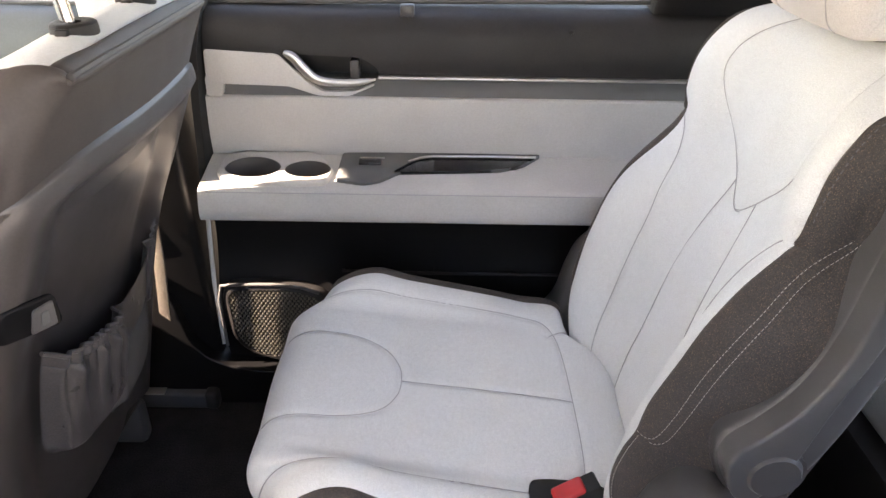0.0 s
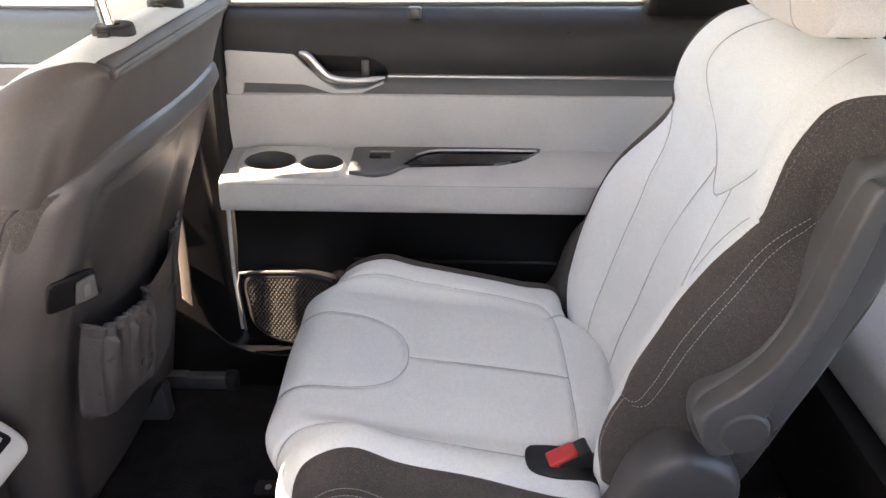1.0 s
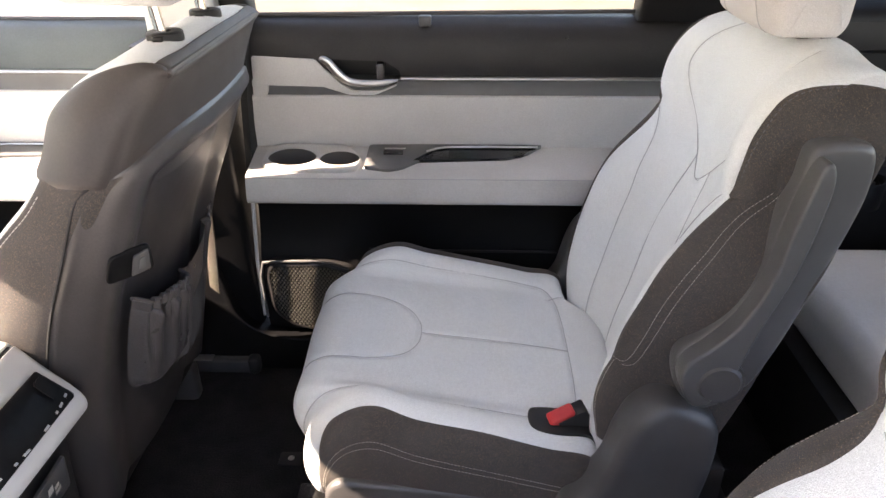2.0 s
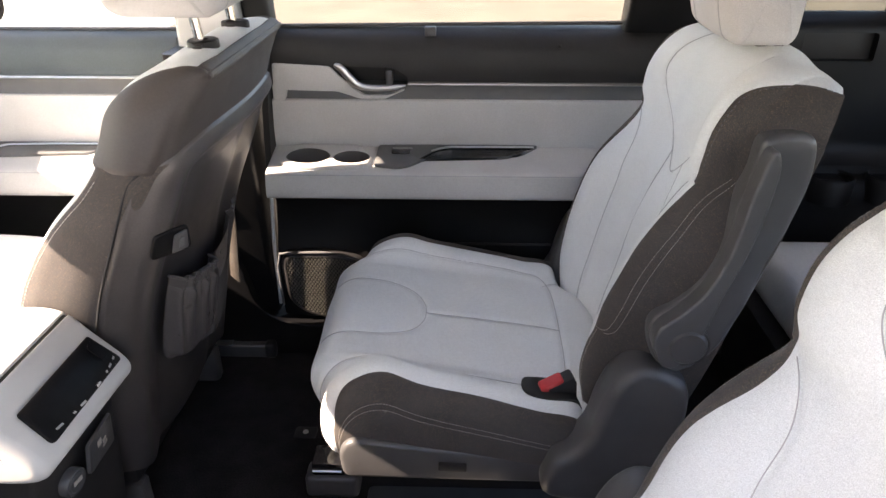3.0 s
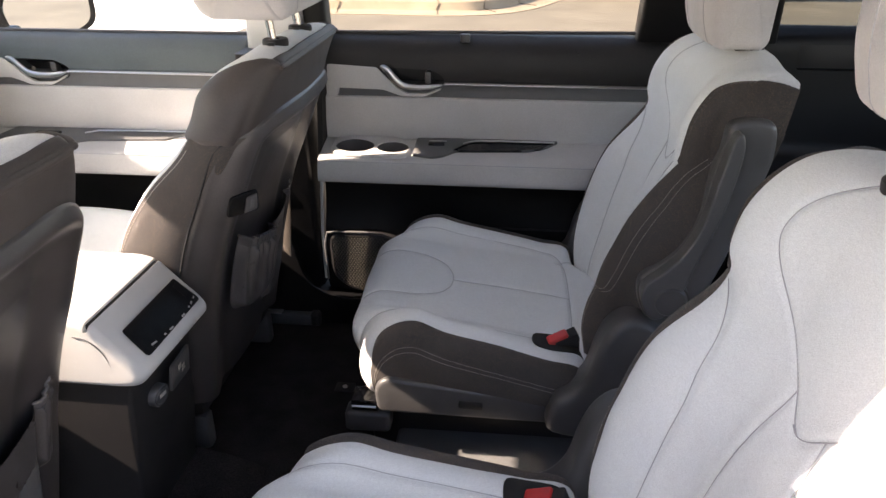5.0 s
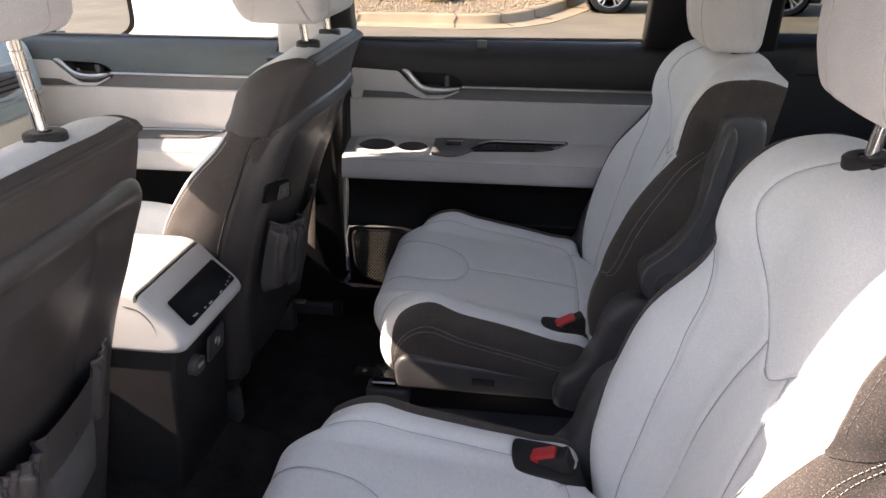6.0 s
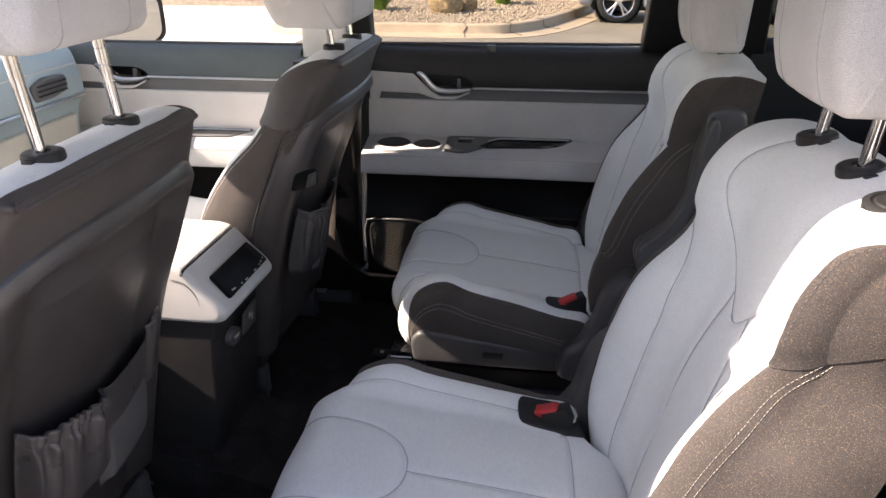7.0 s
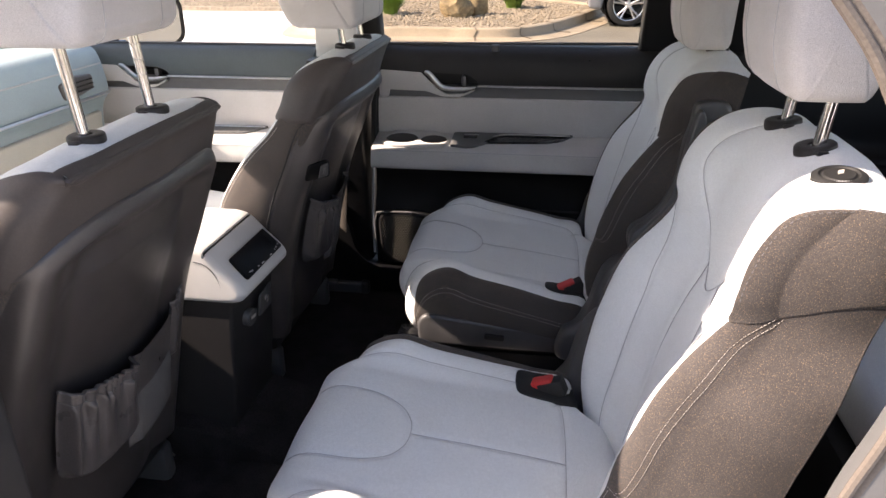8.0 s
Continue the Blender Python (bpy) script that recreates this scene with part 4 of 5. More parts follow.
part("switch_trim", tube([on_arm(-0.120, 1.1435, 0.012), on_arm(-0.080, 1.1435, 0.012)], 0.0012, 6), SATIN_METAL, switch_plate)
# loudspeaker
spk = round_poly([(-0.377, 0.728), (-0.28, 0.733), (-0.235, 0.728), (-0.185, 0.710), (-0.16, 0.64), (-0.19, 0.575), (-0.25, 0.556), (-0.33, 0.575), (-0.368, 0.612)], 0.03, 5)
speaker = part("speaker", prism_y(spk, 1.104, 1.15, 0.008, 4), DARK_PLASTIC, rear_door, "black loudspeaker surround")
inner = [(x * 0.90 + -0.272 * 0.10, z * 0.90 + 0.648 * 0.10) for x, z in spk]
carve(speaker, prism_y(inner, 1.09, 1.108, 0.0))
rng = random.Random(4)


def inside(poly, x, z):
    hit = False
    for (ax, az), (bx, bz) in zip(poly, poly[1:] + poly[:1]):
        if (az > z) != (bz > z) and x < (bx - ax) * (z - az) / (bz - az) + ax:
            hit = not hit
    return hit


dots = bmesh.new()
for i in range(60):
    for j in range(50):
        x, z = -0.375 + i * 0.0078 + (j % 2) * 0.0039, 0.56 + j * 0.0056
        if inside(inner, x, z):
            q = 0.0034
            c = [dots.verts.new((x + q * math.cos(a), 1.1062, z + q * math.sin(a))) for a in (0.5, 2.07, 3.64, 5.21)]
            p = dots.verts.new((x, 1.1037, z))
            for k in range(4):
                dots.faces.new((c[k], c[(k + 1) % 4], p))
tagged(part("speaker_mesh", dots, SPEAKER_MESH, speaker, "fine raised speaker mesh", smooth=False), kind="stuff")
part("speaker_rim", tube([(x, 1.105, z) for x, z in [(-0.379, 0.60), (-0.381, 0.70), (-0.374, 0.731), (-0.33, 0.7345), (-0.28, 0.735), (-0.235, 0.730), (-0.20, 0.718)]], 0.003, 8), GREY_PLASTIC, speaker, "thin grey rim")
# Pale strip drawn where the sun lights the door's front edge
part("edge_trim", tube([(edge_front(z) - 0.002, 1.112 + 0.02 * (z > 0.88), z) for z in np.linspace(0.60, 0.89, 12)], 0.004, 8), LIGHT_PLASTIC, rear_door, "pale strip for the sunlit door edge")
part("bin_lip", tube([(-0.16, 1.128, 0.752), (0.0, 1.126, 0.75), (0.45, 1.126, 0.75)], 0.003, 8), DARK_PLASTIC, rear_door)
part("edge_seal", ring_sweep([(1.126, 0.885), (1.126, 0.955), (1.118, 1.06), (1.122, 1.14), (1.15, 1.19), (1.21, 1.19), (1.21, 0.885)], lambda z: edge_front(z) - 0.014, lambda z: edge_front(z) - 0.0015, 2), RUBBER, rear_door, "black rubber door seal")
glass = part("window_pane", box(-0.36, 0.36, 1.200, 1.204, 1.17, 1.56, 0.0), glass_material("rear_glass", (0.72, 0.72, 0.68)), rear_door, "lightly tinted side window")
glass.visible_shadow = False
part("window_seal", tube([(-0.352, 1.193, 1.2), (0.335, 1.193, 1.207)], 0.004, 8), SATIN_PLASTIC, rear_door, "grey window seal")
hook = part("blind_hook", box(-0.052, -0.030, 1.158, 1.176, 1.186, 1.204, 0.003), SATIN_PLASTIC, rear_door, "small plastic blind hook")
part("screw_cap", lathe([(0, 0.002), (0.003, 0.0015), (0.004, 0)], (0.21, 1.147, 1.17), (0, -1, 0), 16), DARK_PLASTIC, rear_door)

front_door = thing("front_door", "closed front door with pale grey panel and dark trim", "car door", (-0.9, 1.2, 0.5))
f_top, f_mid, f_arm, f_pocket = door_trim(front_door, -1.42, -0.545, -1.05, -0.985, "thin satin silver strip", DOOR_TOP_LIT)
plate = round_poly([(-1.20, 1.10), (-1.16, 1.165), (-0.70, 1.168), (-0.76, 1.125), (-0.95, 1.115), (-1.02, 1.09), (-1.10, 1.083)], 0.01, 4)
f_plate = part("switch_plate", slab(plate, on_arm, 0.007, 0.003, 2), GREY_PLASTIC, f_arm, "grey plastic switch plate")
part("slot_trim", tube([on_arm(*p, 0.0085) for p in ((-0.97, 1.139), (-0.94, 1.152), (-0.85, 1.156), (-0.71, 1.157))], 0.0022, 8), SATIN_METAL, f_plate, "bright slot edge")
part("window_switch", slab(round_poly([(-1.10, 1.118), (-1.09, 1.140), (-1.03, 1.142), (-1.03, 1.122)], 0.004, 2), lambda a, b, h: on_arm(a, b, h + 0.006), 0.006, 0.002), BLACK_GLOSS, f_plate, "window switch")
glass = part("window_pane", box(-1.42, -0.53, 1.200, 1.204, 1.17, 1.56, 0.0), GLASS, front_door, "clear side window")
glass.visible_shadow = False
part("window_seal", tube([(-1.35, 1.193, 1.2), (-0.54, 1.193, 1.2)], 0.004, 8), SATIN_PLASTIC, front_door)

for ob in front_door.children:
    for v in ob.data.vertices:
        v.co.z = float(np.interp(v.co.z, (0.0, 0.9575, 1.064, 1.0985, 1.199, 1.6), (0.0, 0.9575, 1.071, 1.109, 1.192, 1.6)))

mirror = thing("wing_mirror", "black wing mirror outside the front window", "mirror", (-1.2, 1.38, 1.2))
hous = round_poly([(1.34, 1.150), (1.32, 1.24), (1.36, 1.32), (1.48, 1.335), (1.54, 1.30), (1.54, 1.175), (1.49, 1.148)], 0.03, 4)
hous = [(1.54 - (1.54 - a) * 1.22, b - 0.014) for a, b in hous]


def mirror_place(a, b, h):
    """Plane of the mirror, turned towards the cabin."""
    return (-1.115 + 0.42 * (a - 1.54) + h, a, b)


mb = slab(hous, lambda a, b, h: mirror_place(a, b, -h), 0.10, 0.03, 4)
part("housing", mb, BLACK_GLOSS, mirror, "glossy black housing")
mi = [(1.395 + (a - 1.395) * 0.86, 1.226 + (b - 1.226) * 0.87) for a, b in hous]
part("mirror_glass", slab(mi, lambda a, b, h: mirror_place(a, b, h + 0.0015), 0.003, 0.0), material("mirror_glass", (0.85, 0.87, 0.88), 0.01, 1.0), mirror, "reflecting mirror glass")
part("arm", box(-1.30, -1.20, 1.20, 1.40, 1.155, 1.185, 0.01), BLACK_GLOSS, mirror)


# the open rear door of the near side, swung out on its hinge
OPEN_M = pose(-0.44, -0.37, 0.0, 0, 0, -68)
# Out of view; added to hold sky light back from the near seat
open_door = thing("open_rear_door", "open rear door with pale grey inner panel and dark trim", "car door", (-0.44, -0.37, 0.45))


def swung(name, bm, mat, label):
    bmesh.ops.transform(bm, matrix=OPEN_M, verts=bm.verts)
    return part(name, bm, mat, open_door, label)


swung("outer_skin", ring_sweep(round_poly([(-0.10, 0.40), (-0.13, 0.80), (-0.09, 1.19), (-0.06, 1.19), (-0.05, 0.40)], 0.02, 3), 0.0, 0.95, 3), PAINT, "grey painted outer skin")
swung("lower_trim", box(0.02, 0.94, -0.05, -0.02, 0.45, 0.87, 0.01), SHADED_PLASTIC, "dark plastic lower trim")
swung("armrest", box(0.02, 0.94, -0.05, 0.03, 0.876, 0.955, 0.02, 4), LIGHT_VINYL, "pale grey padded armrest")
swung("middle_panel", box(0.02, 0.94, -0.05, -0.035, 0.955, 1.065, 0.006), LIGHT_VINYL, "pale grey padded panel")
swung("upper_panel", box(0.02, 0.94, -0.05, -0.028, 1.068, 1.195, 0.012), DARK_PLASTIC, "dark soft plastic upper trim")
for x0, x1, z0, z1 in ((0.0, 0.05, 1.19, 1.52), (0.80, 0.95, 1.19, 1.52), (0.0, 0.95, 1.52, 1.57)):
    swung("window_frame", box(x0, x1, -0.075, -0.035, z0, z1, 0.008), RUBBER, "black window frame")
pane = swung("window_pane", box(0.045, 0.81, -0.062, -0.058, 1.185, 1.525, 0.0), glass_material("open_door_glass", (0.55, 0.56, 0.54)), "tinted side window")
pane.visible_shadow = False


# ---- front seats ----
FRONT = [(-0.56, 0.60, -0.63, 0.60, -0.505, 0.60, 0.215), (-0.55, 0.75, -0.628, 0.76, -0.478, 0.75, 0.235),
         (-0.53, 0.86, -0.615, 0.87, -0.455, 0.86, 0.240), (-0.505, 0.95, -0.590, 0.95, -0.428, 0.95, 0.242),
         (-0.47, 1.04, -0.535, 1.035, -0.392, 1.035, 0.240), (-0.44, 1.10, -0.470, 1.105, -0.365, 1.10, 0.236),
         (-0.425, 1.15, -0.440, 1.15, -0.340, 1.15, 0.230), (-0.410, 1.195, -0.426, 1.195, -0.320, 1.192, 0.220),
         (-0.390, 1.230, -0.400, 1.226, -0.306, 1.216, 0.208), (-0.360, 1.252, -0.360, 1.248, -0.298, 1.228, 0.197),
         (-0.328, 1.259, -0.328, 1.255, -0.292, 1.235, 0.189), (-0.302, 1.251, -0.302, 1.249, -0.288, 1.238, 0.183),
         (-0.290, 1.240, -0.290, 1.240, -0.289, 1.239, 0.178)]
FCUSH = [(-1.02, 0.66, -1.02, 0.66, -1.0, 0.64, 0.20), (-1.06, 0.72, -1.05, 0.72, -1.02, 0.645, 0.22), (-1.05, 0.78, -1.04, 0.79, -1.0, 0.65, 0.235),
         (-0.98, 0.80, -0.97, 0.82, -0.96, 0.65, 0.24), (-0.80, 0.775, -0.80, 0.81, -0.80, 0.65, 0.245), (-0.62, 0.74, -0.62, 0.77, -0.62, 0.65, 0.245),
         (-0.54, 0.71, -0.54, 0.72, -0.54, 0.65, 0.24)]


def front_seat(yc, side, dx, raised, label, crest=6.75, fall=1.0, skew=None):
    seat = thing("front_seat", label, "car seat", (-0.7 + dx, yc, 0.5), "front seats")
    us = np.concatenate([np.linspace(-0.70, -0.6, 10)[:-1], np.linspace(-0.6, 0.6, 60)[:-1], np.linspace(0.6, 0.70, 10)])
    full = np.concatenate([np.linspace(-1, -0.70, 16)[:-1], us, np.linspace(0.70, 1, 16)[1:]])
    cu = Pad(FCUSH, yc, side, dx, 0.045, 0.6)
    cu.cover("cushion", us, np.linspace(0, 6, 70), LIGHT_CLOTH, seat, (), label="light grey cloth cushion")
    for k in (-1, 1):
        cu.overlay("cushion_side", [(k * 0.66, v) for v in np.linspace(2.6, 5.9, 6)], [(k * 1.0, v) for v in np.linspace(2.6, 5.9, 6)], DARK_CLOTH, seat, 0.004, 60, 18)
    part("seat_base", box(-0.98 + dx, -0.50 + dx, yc - 0.21, yc + 0.21, 0.56, 0.66, 0.02), DARK_PLASTIC, seat, "dark plastic seat base")
    for k in (-1, 1):
        part("rail", box(-1.0 + dx, -0.50 + dx, yc + k * 0.19 - 0.018, yc + k * 0.19 + 0.018, 0.48, 0.565, 0.012), SATIN_PLASTIC, seat, "black seat rail")
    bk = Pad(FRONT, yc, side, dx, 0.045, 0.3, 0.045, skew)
    shield = [(0.0, 4.6), (0.2, 5.0), (0.45, 5.7), (0.45, 7.0), (0.35, 8.2)]
    bk.cover("backrest", full, np.linspace(0, 12, 150), LIGHT_CLOTH, seat, [shield, mirrored(shield)], label="light grey cloth backrest")
    cu.flank("cushion_flank", np.linspace(0, 6, 40), DARK_CLOTH, seat, 0.70)
    # dark cloth that wraps the sides and the rear of the shoulders in one sheet
    def arch(t):
        return crest - fall * np.abs(t) ** 4

    nv, ns, nr = 110, 26, 70
    g = np.linspace(0, 1, nv)
    cols = []
    for k in (-1, 1):
        edge_u = np.interp(5.3 + 6.65 * g, (5.3, 5.9, 6.5, 7.1, 7.9, 8.7, 9.5, 10.4, 11.2, 11.95), (0.61, 0.61, 0.613, 0.62, 0.635, 0.66, 0.69, 0.70, 0.70, 0.72))
        strip = []
        for f in np.linspace(0, 1, ns):
            v0 = 5.3 + 0.12 * f - 0.3 * smoothstep(0.90, 1.0, f)
            strip.append(bk.at(k * (edge_u + (1.0 - edge_u) * f), v0 + (11.95 - v0) * g))
        cols.append(np.array(strip))
    ts = np.sin(np.linspace(-math.pi / 2, math.pi / 2, nr))
    low = 5.12 + (arch(ts) - 0.35 - 5.12) * (1 - np.abs(ts) ** 8)
    rear = np.array([bk.rear(np.full(nv, q), a + (11.95 - a) * g) for q, a in zip(ts, low)])
    sheet = np.concatenate([cols[0], rear[1:-1], cols[1][::-1]]).transpose(1, 0, 2)
    for _ in range(30):
        sheet[:, 1:-1] = sheet[:, 1:-1] * 0.5 + 0.25 * (sheet[:, :-2] + sheet[:, 2:])
    n = normals_of(sheet)
    mid = bk.core(np.full(1, 8.0))[0]
    sg = np.sign((n * (sheet - mid)).sum())
    across = np.linspace(0, 1, sheet.shape[1])
    rim = np.minimum(smoothstep(0, 0.02, across), smoothstep(0, 0.02, 1 - across))[None, :]
    lobe = 0.006 * smoothstep(0.0, 0.05, g) * (1 - smoothstep(0.1, 0.5, g))
    h = -0.003 + 0.007 * rim * np.sqrt(smoothstep(0, 0.03, g))[:, None] + lobe[:, None] * rim * (1 - smoothstep(0.16, 0.2, np.minimum(across, 1 - across)))[None, :]
    top_ease = (1 - smoothstep(0.80, 1.0, g))[:, None]
    sheet = sheet + n * sg * (h * (0.12 + 0.88 * top_ease))[..., None]
    grid_part("rear_cover", sheet, SHOULDER, seat, "dark brown-grey leatherette rear cover", sg < 0)
    for k in (-1, 1):
        lo = [(k * u, v) for u, v in ((0.64, 0.3), (0.645, 1.5), (0.65, 2.6), (0.65, 3.6), (0.66, 4.6), (0.66, 5.6))]
        hi = [(k * 1.0, v) for v in (0.3, 1.4, 2.5, 3.4, 4.4, 5.75)]
        low = bk.overlay("side_panel", lo, hi, DARK_CLOTH, seat, 0.004, 90, 24, "dark grey cloth side panel", lap=True)
        for off in (0.0, 0.02):
            st = [(k * (u + off), v) for u, v in ((0.67, 1.0), (0.672, 2.0), (0.675, 3.0), (0.68, 4.0), (0.69, 5.3))]
            part("stitching", dashes(bk.line(st, 160, 0.0042), 0.0042, 0.0026, 0.00065), STITCH, low, "white stitching")
    band = np.linspace(-0.73, 0.73, 15)
    bk.overlay("top_band", [(u, 11.0 - 0.5 * abs(u / 0.73) ** 8) for u in band], [(u, 11.985) for u in band], SHOULDER, seat, 0.0036, 90, 16, "dark leatherette top edge", edge=0.15, lap=True)
    part("top_piping", tube(bk.line([(u, 11.97) for u in np.linspace(-0.9, 0.9, 13)], 70, 0.0005), 0.0042, 8), SHOULDER, seat)
    # hard shell with a raised rim
    nt, nf = 90, 100
    t = np.sin(np.linspace(-math.pi / 2, math.pi / 2, nt))
    f = np.linspace(0, 1, nf)
    v = 0.05 + f[:, None] * (arch(t)[None, :] - 0.05)
    pts = bk.rear(np.broadcast_to(t[None, :], v.shape) * 1.078, v)
    pts[..., 0] -= 0.026 * smoothstep(0.86, 1.0, np.abs(t))[None, :] * (1 - 0.5 * smoothstep(0.9, 1.0, f)[:, None])
    n, flip = bk.outward(pts, v)
    edge = -0.012 * np.log(np.exp(-np.minimum((1 - np.abs(t))[None, :] * 0.24, 0.3) / 0.012) + np.exp(-(1 - f)[:, None] * 0.50 / 0.012))
    h = -0.005 + 0.014 * smoothstep(-0.004, 0.006, edge) + 0.008 * smoothstep(0.0, 0.035, edge) - 0.036 * smoothstep(0.032, 0.105, edge)
    hull = pts + n * (h - 0.002)[..., None]
    shell = grid_part("back_shell", hull, SHELL, seat, "dark hard plastic seat-back shell", flip)
    lip_in = pts + n * 0.001
    gap = np.concatenate([lip_in[10:, 0], lip_in[-1, 1:-1], lip_in[10:, -1][::-1]])
    part("shell_gap", tube(gap, 0.0019, 6), RUBBER, shell, "dark gap round the shell")
    # pocket: a gathered outer piece on each side of a flat middle
    def pocket_pts(t0, t1, top0, top1, bot, nu, nv, lift, folds):
        tt = np.linspace(t0, t1, nu)
        g = np.linspace(0, 1, nv)
        e = (tt - t0) / (t1 - t0)
        top = top0 + (top1 - top0) * e
        low = bot + (0.28 * np.abs(2 * e - 1) ** 5 if folds else 0.0) * np.ones_like(e)
        vv = low[None, :] + (top - low)[None, :] * g[:, None]
        pp = bk.rear(np.broadcast_to(tt[None, :], vv.shape), vv)
        nn, fl = bk.outward(pp, vv)
        rim = np.minimum(smoothstep(0, 0.10, e), smoothstep(0, 0.10, 1 - e))[None, :] * smoothstep(0, 0.12, g)[:, None]
        hem = smoothstep(0.80, 0.92, g)[:, None]
        ruff = np.sin(62 * e + 1.8 * np.sin(13 * e))[None, :]
        drape = np.sin((27 * e + 1.3 * np.sin(8 * e))[None, :] + 0.7 * np.sin(3 * g)[:, None])
        drape = np.sign(drape) * np.abs(drape) ** 0.8
        wav = folds * (drape * (1 - hem) * (0.08 + 0.92 * smoothstep(0.1, 0.85, g))[:, None] * 0.8 + 0.30 * ruff * hem + 0.35 * ruff * (1 - hem) * smoothstep(0.6, 0.86, g)[:, None])
        lip = -0.25 * folds * np.exp(-((g - 0.865) / 0.022) ** 2)[:, None]
        hh = -0.006 + lift * rim * (1 - 0.35 * g[:, None] ** 2) + (wav + lip) * rim
        return pp + nn * hh[..., None], fl
    def pocket(name, a, tops, bot, nu, nv, lift, folds, mat, lab):
        if side < 0:
            a, tops = (-a[1], -a[0]), (tops[1], tops[0])
        pp, fl = pocket_pts(*a, *tops, bot, nu, nv, lift, folds)
        ob = grid_part(name, pp, mat, seat, lab, fl)
        if folds:
            part("elastic", tube(pp[-1], 0.0028, 8), mat, ob, "gathered elastic edge")
            part("hem_stitching", tube(pp[int(nv * 0.87), 2:-2] + np.array([0.0008, 0, 0]), 0.0006, 5), SEAM2, ob)
        return ob, pp
    big, pp = pocket("pocket_gather", (-0.66, 0.03), (2.90, 2.40), 1.10, 240, 110, 0.028, 0.0075, DARK_CLOTH2, "black gathered cloth pocket")
    part("pocket_seam", tube(pp[4:, -3 if side > 0 else 2] + np.array([0.001, 0, 0]), 0.0011, 6), SEAM2, big)
    pocket("pocket_gather", (0.73, 0.965), (2.42, 3.10), 1.20, 60, 60, 0.016, 0.005, DARK_CLOTH2, "black gathered cloth pocket edge")
    mid_p, pp = pocket("pocket_panel", (0.03, 0.73), (2.40, 2.42), 1.00, 30, 40, 0.010, 0.0, DARK_CLOTH2, "flat black pocket panel")
    part("pocket_seam", tube(pp[8:-2, -2 if side > 0 else 1] + np.array([0.001, 0, 0]), 0.0011, 6), SEAM2, mid_p)
    pocket("pocket_flap", (0.035, 0.725), (1.58, 1.66), 0.75, 30, 30, 0.015, 0.0, SATIN_CLOTH, "smoother grey pocket flap")
    # charging socket at the inboard edge of the shell
    if side > 0:
        flat = hull.reshape(-1, 3)
        j = int(np.argmin((flat[:, 1] - 0.590) ** 2 + (flat[:, 2] - 1.022) ** 2))
        ax = (Vector(n.reshape(-1, 3)[j]) + Vector((0.1, -0.55, 0.0))).normalized()
        ex = Vector((0, 0, 1)).cross(ax).normalized()
        ez = ax.cross(ex)
        o = Vector(flat[j]) + ax * 0.0045

        def on_rim(a, b, hh):
            return o + ex * a + ez * b + ax * hh

        usb = part("socket_plate", slab(round_poly([(-0.030, -0.020), (-0.022, 0.020), (0.026, 0.024), (0.030, -0.018)], 0.009, 4), on_rim, 0.0045, 0.003, 3), PANEL_BLACK, seat, "black charging socket plate")
        part("socket_face", slab(round_poly([(-0.001, -0.014), (0.004, 0.015), (0.023, 0.018), (0.024, -0.013)], 0.003, 3), lambda a, b, hh: on_rim(a, b, hh + 0.004 - 0.12 * (a - 0.024)), 0.002, 0.001), SATIN_PLASTIC, usb, "grey socket face")
        part("socket_port", slab(round_poly([(0.009, -0.007), (0.0105, 0.009), (0.0175, 0.010), (0.0170, -0.006)], 0.002, 2), lambda a, b, hh: on_rim(a, b, hh + 0.0062 - 0.12 * (a - 0.024)), 0.001, 0.0004), GREY_PLASTIC, usb, "bright socket opening")
    headrest(seat, bk, -0.365 + dx, yc - 0.018 * (side < 0), 1.278 + raised, 0.150, (-0.330 + dx, 1.256), 0.27 if side > 0 else 0.232, 1.12, 1.1)
    return seat, bk


passenger_seat, p_bk = front_seat(0.797, 1, 0.0, 0.02, "two-tone grey cloth front seat with dark hard back, headrest low")
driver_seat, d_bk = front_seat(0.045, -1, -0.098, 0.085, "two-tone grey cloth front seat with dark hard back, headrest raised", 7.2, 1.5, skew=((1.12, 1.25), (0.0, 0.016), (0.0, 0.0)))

track = part("track_cover", box(-0.58, -0.415, 1.066, 1.096, 0.478, 0.512, 0.006, 3), SATIN_PLASTIC, passenger_seat, "black seat track cover")
part("track_plate", box(-0.578, -0.50, 1.065, 1.095, 0.5115, 0.5145, 0.001), SATIN_METAL, track, "bright metal end of the track")
part("track_cap", box(-0.425, -0.400, 1.062, 1.100, 0.478, 0.518, 0.008, 3), DARK_PLASTIC, track)
part("release_wire", tube([(-0.672, 0.309, 0.496), (-0.645, 0.295, 0.498), (-0.619, 0.280, 0.496)], 0.002, 6), SATIN_METAL, driver_seat, "thin metal wire")
belt = thing("seat_belt", "tan woven seat belt webbing beside the middle pillar", "seat belt", (-0.465, 1.095, 0.67))
part("webbing", slab(round_poly([(-0.480, 0.69), (-0.462, 0.672), (-0.452, 0.80), (-0.450, 0.88), (-0.468, 0.88), (-0.470, 0.80)], 0.003, 2), lambda a, b, h: (a, 1.079 - h, b), 0.003, 0.001), TRIM_TAN, belt)

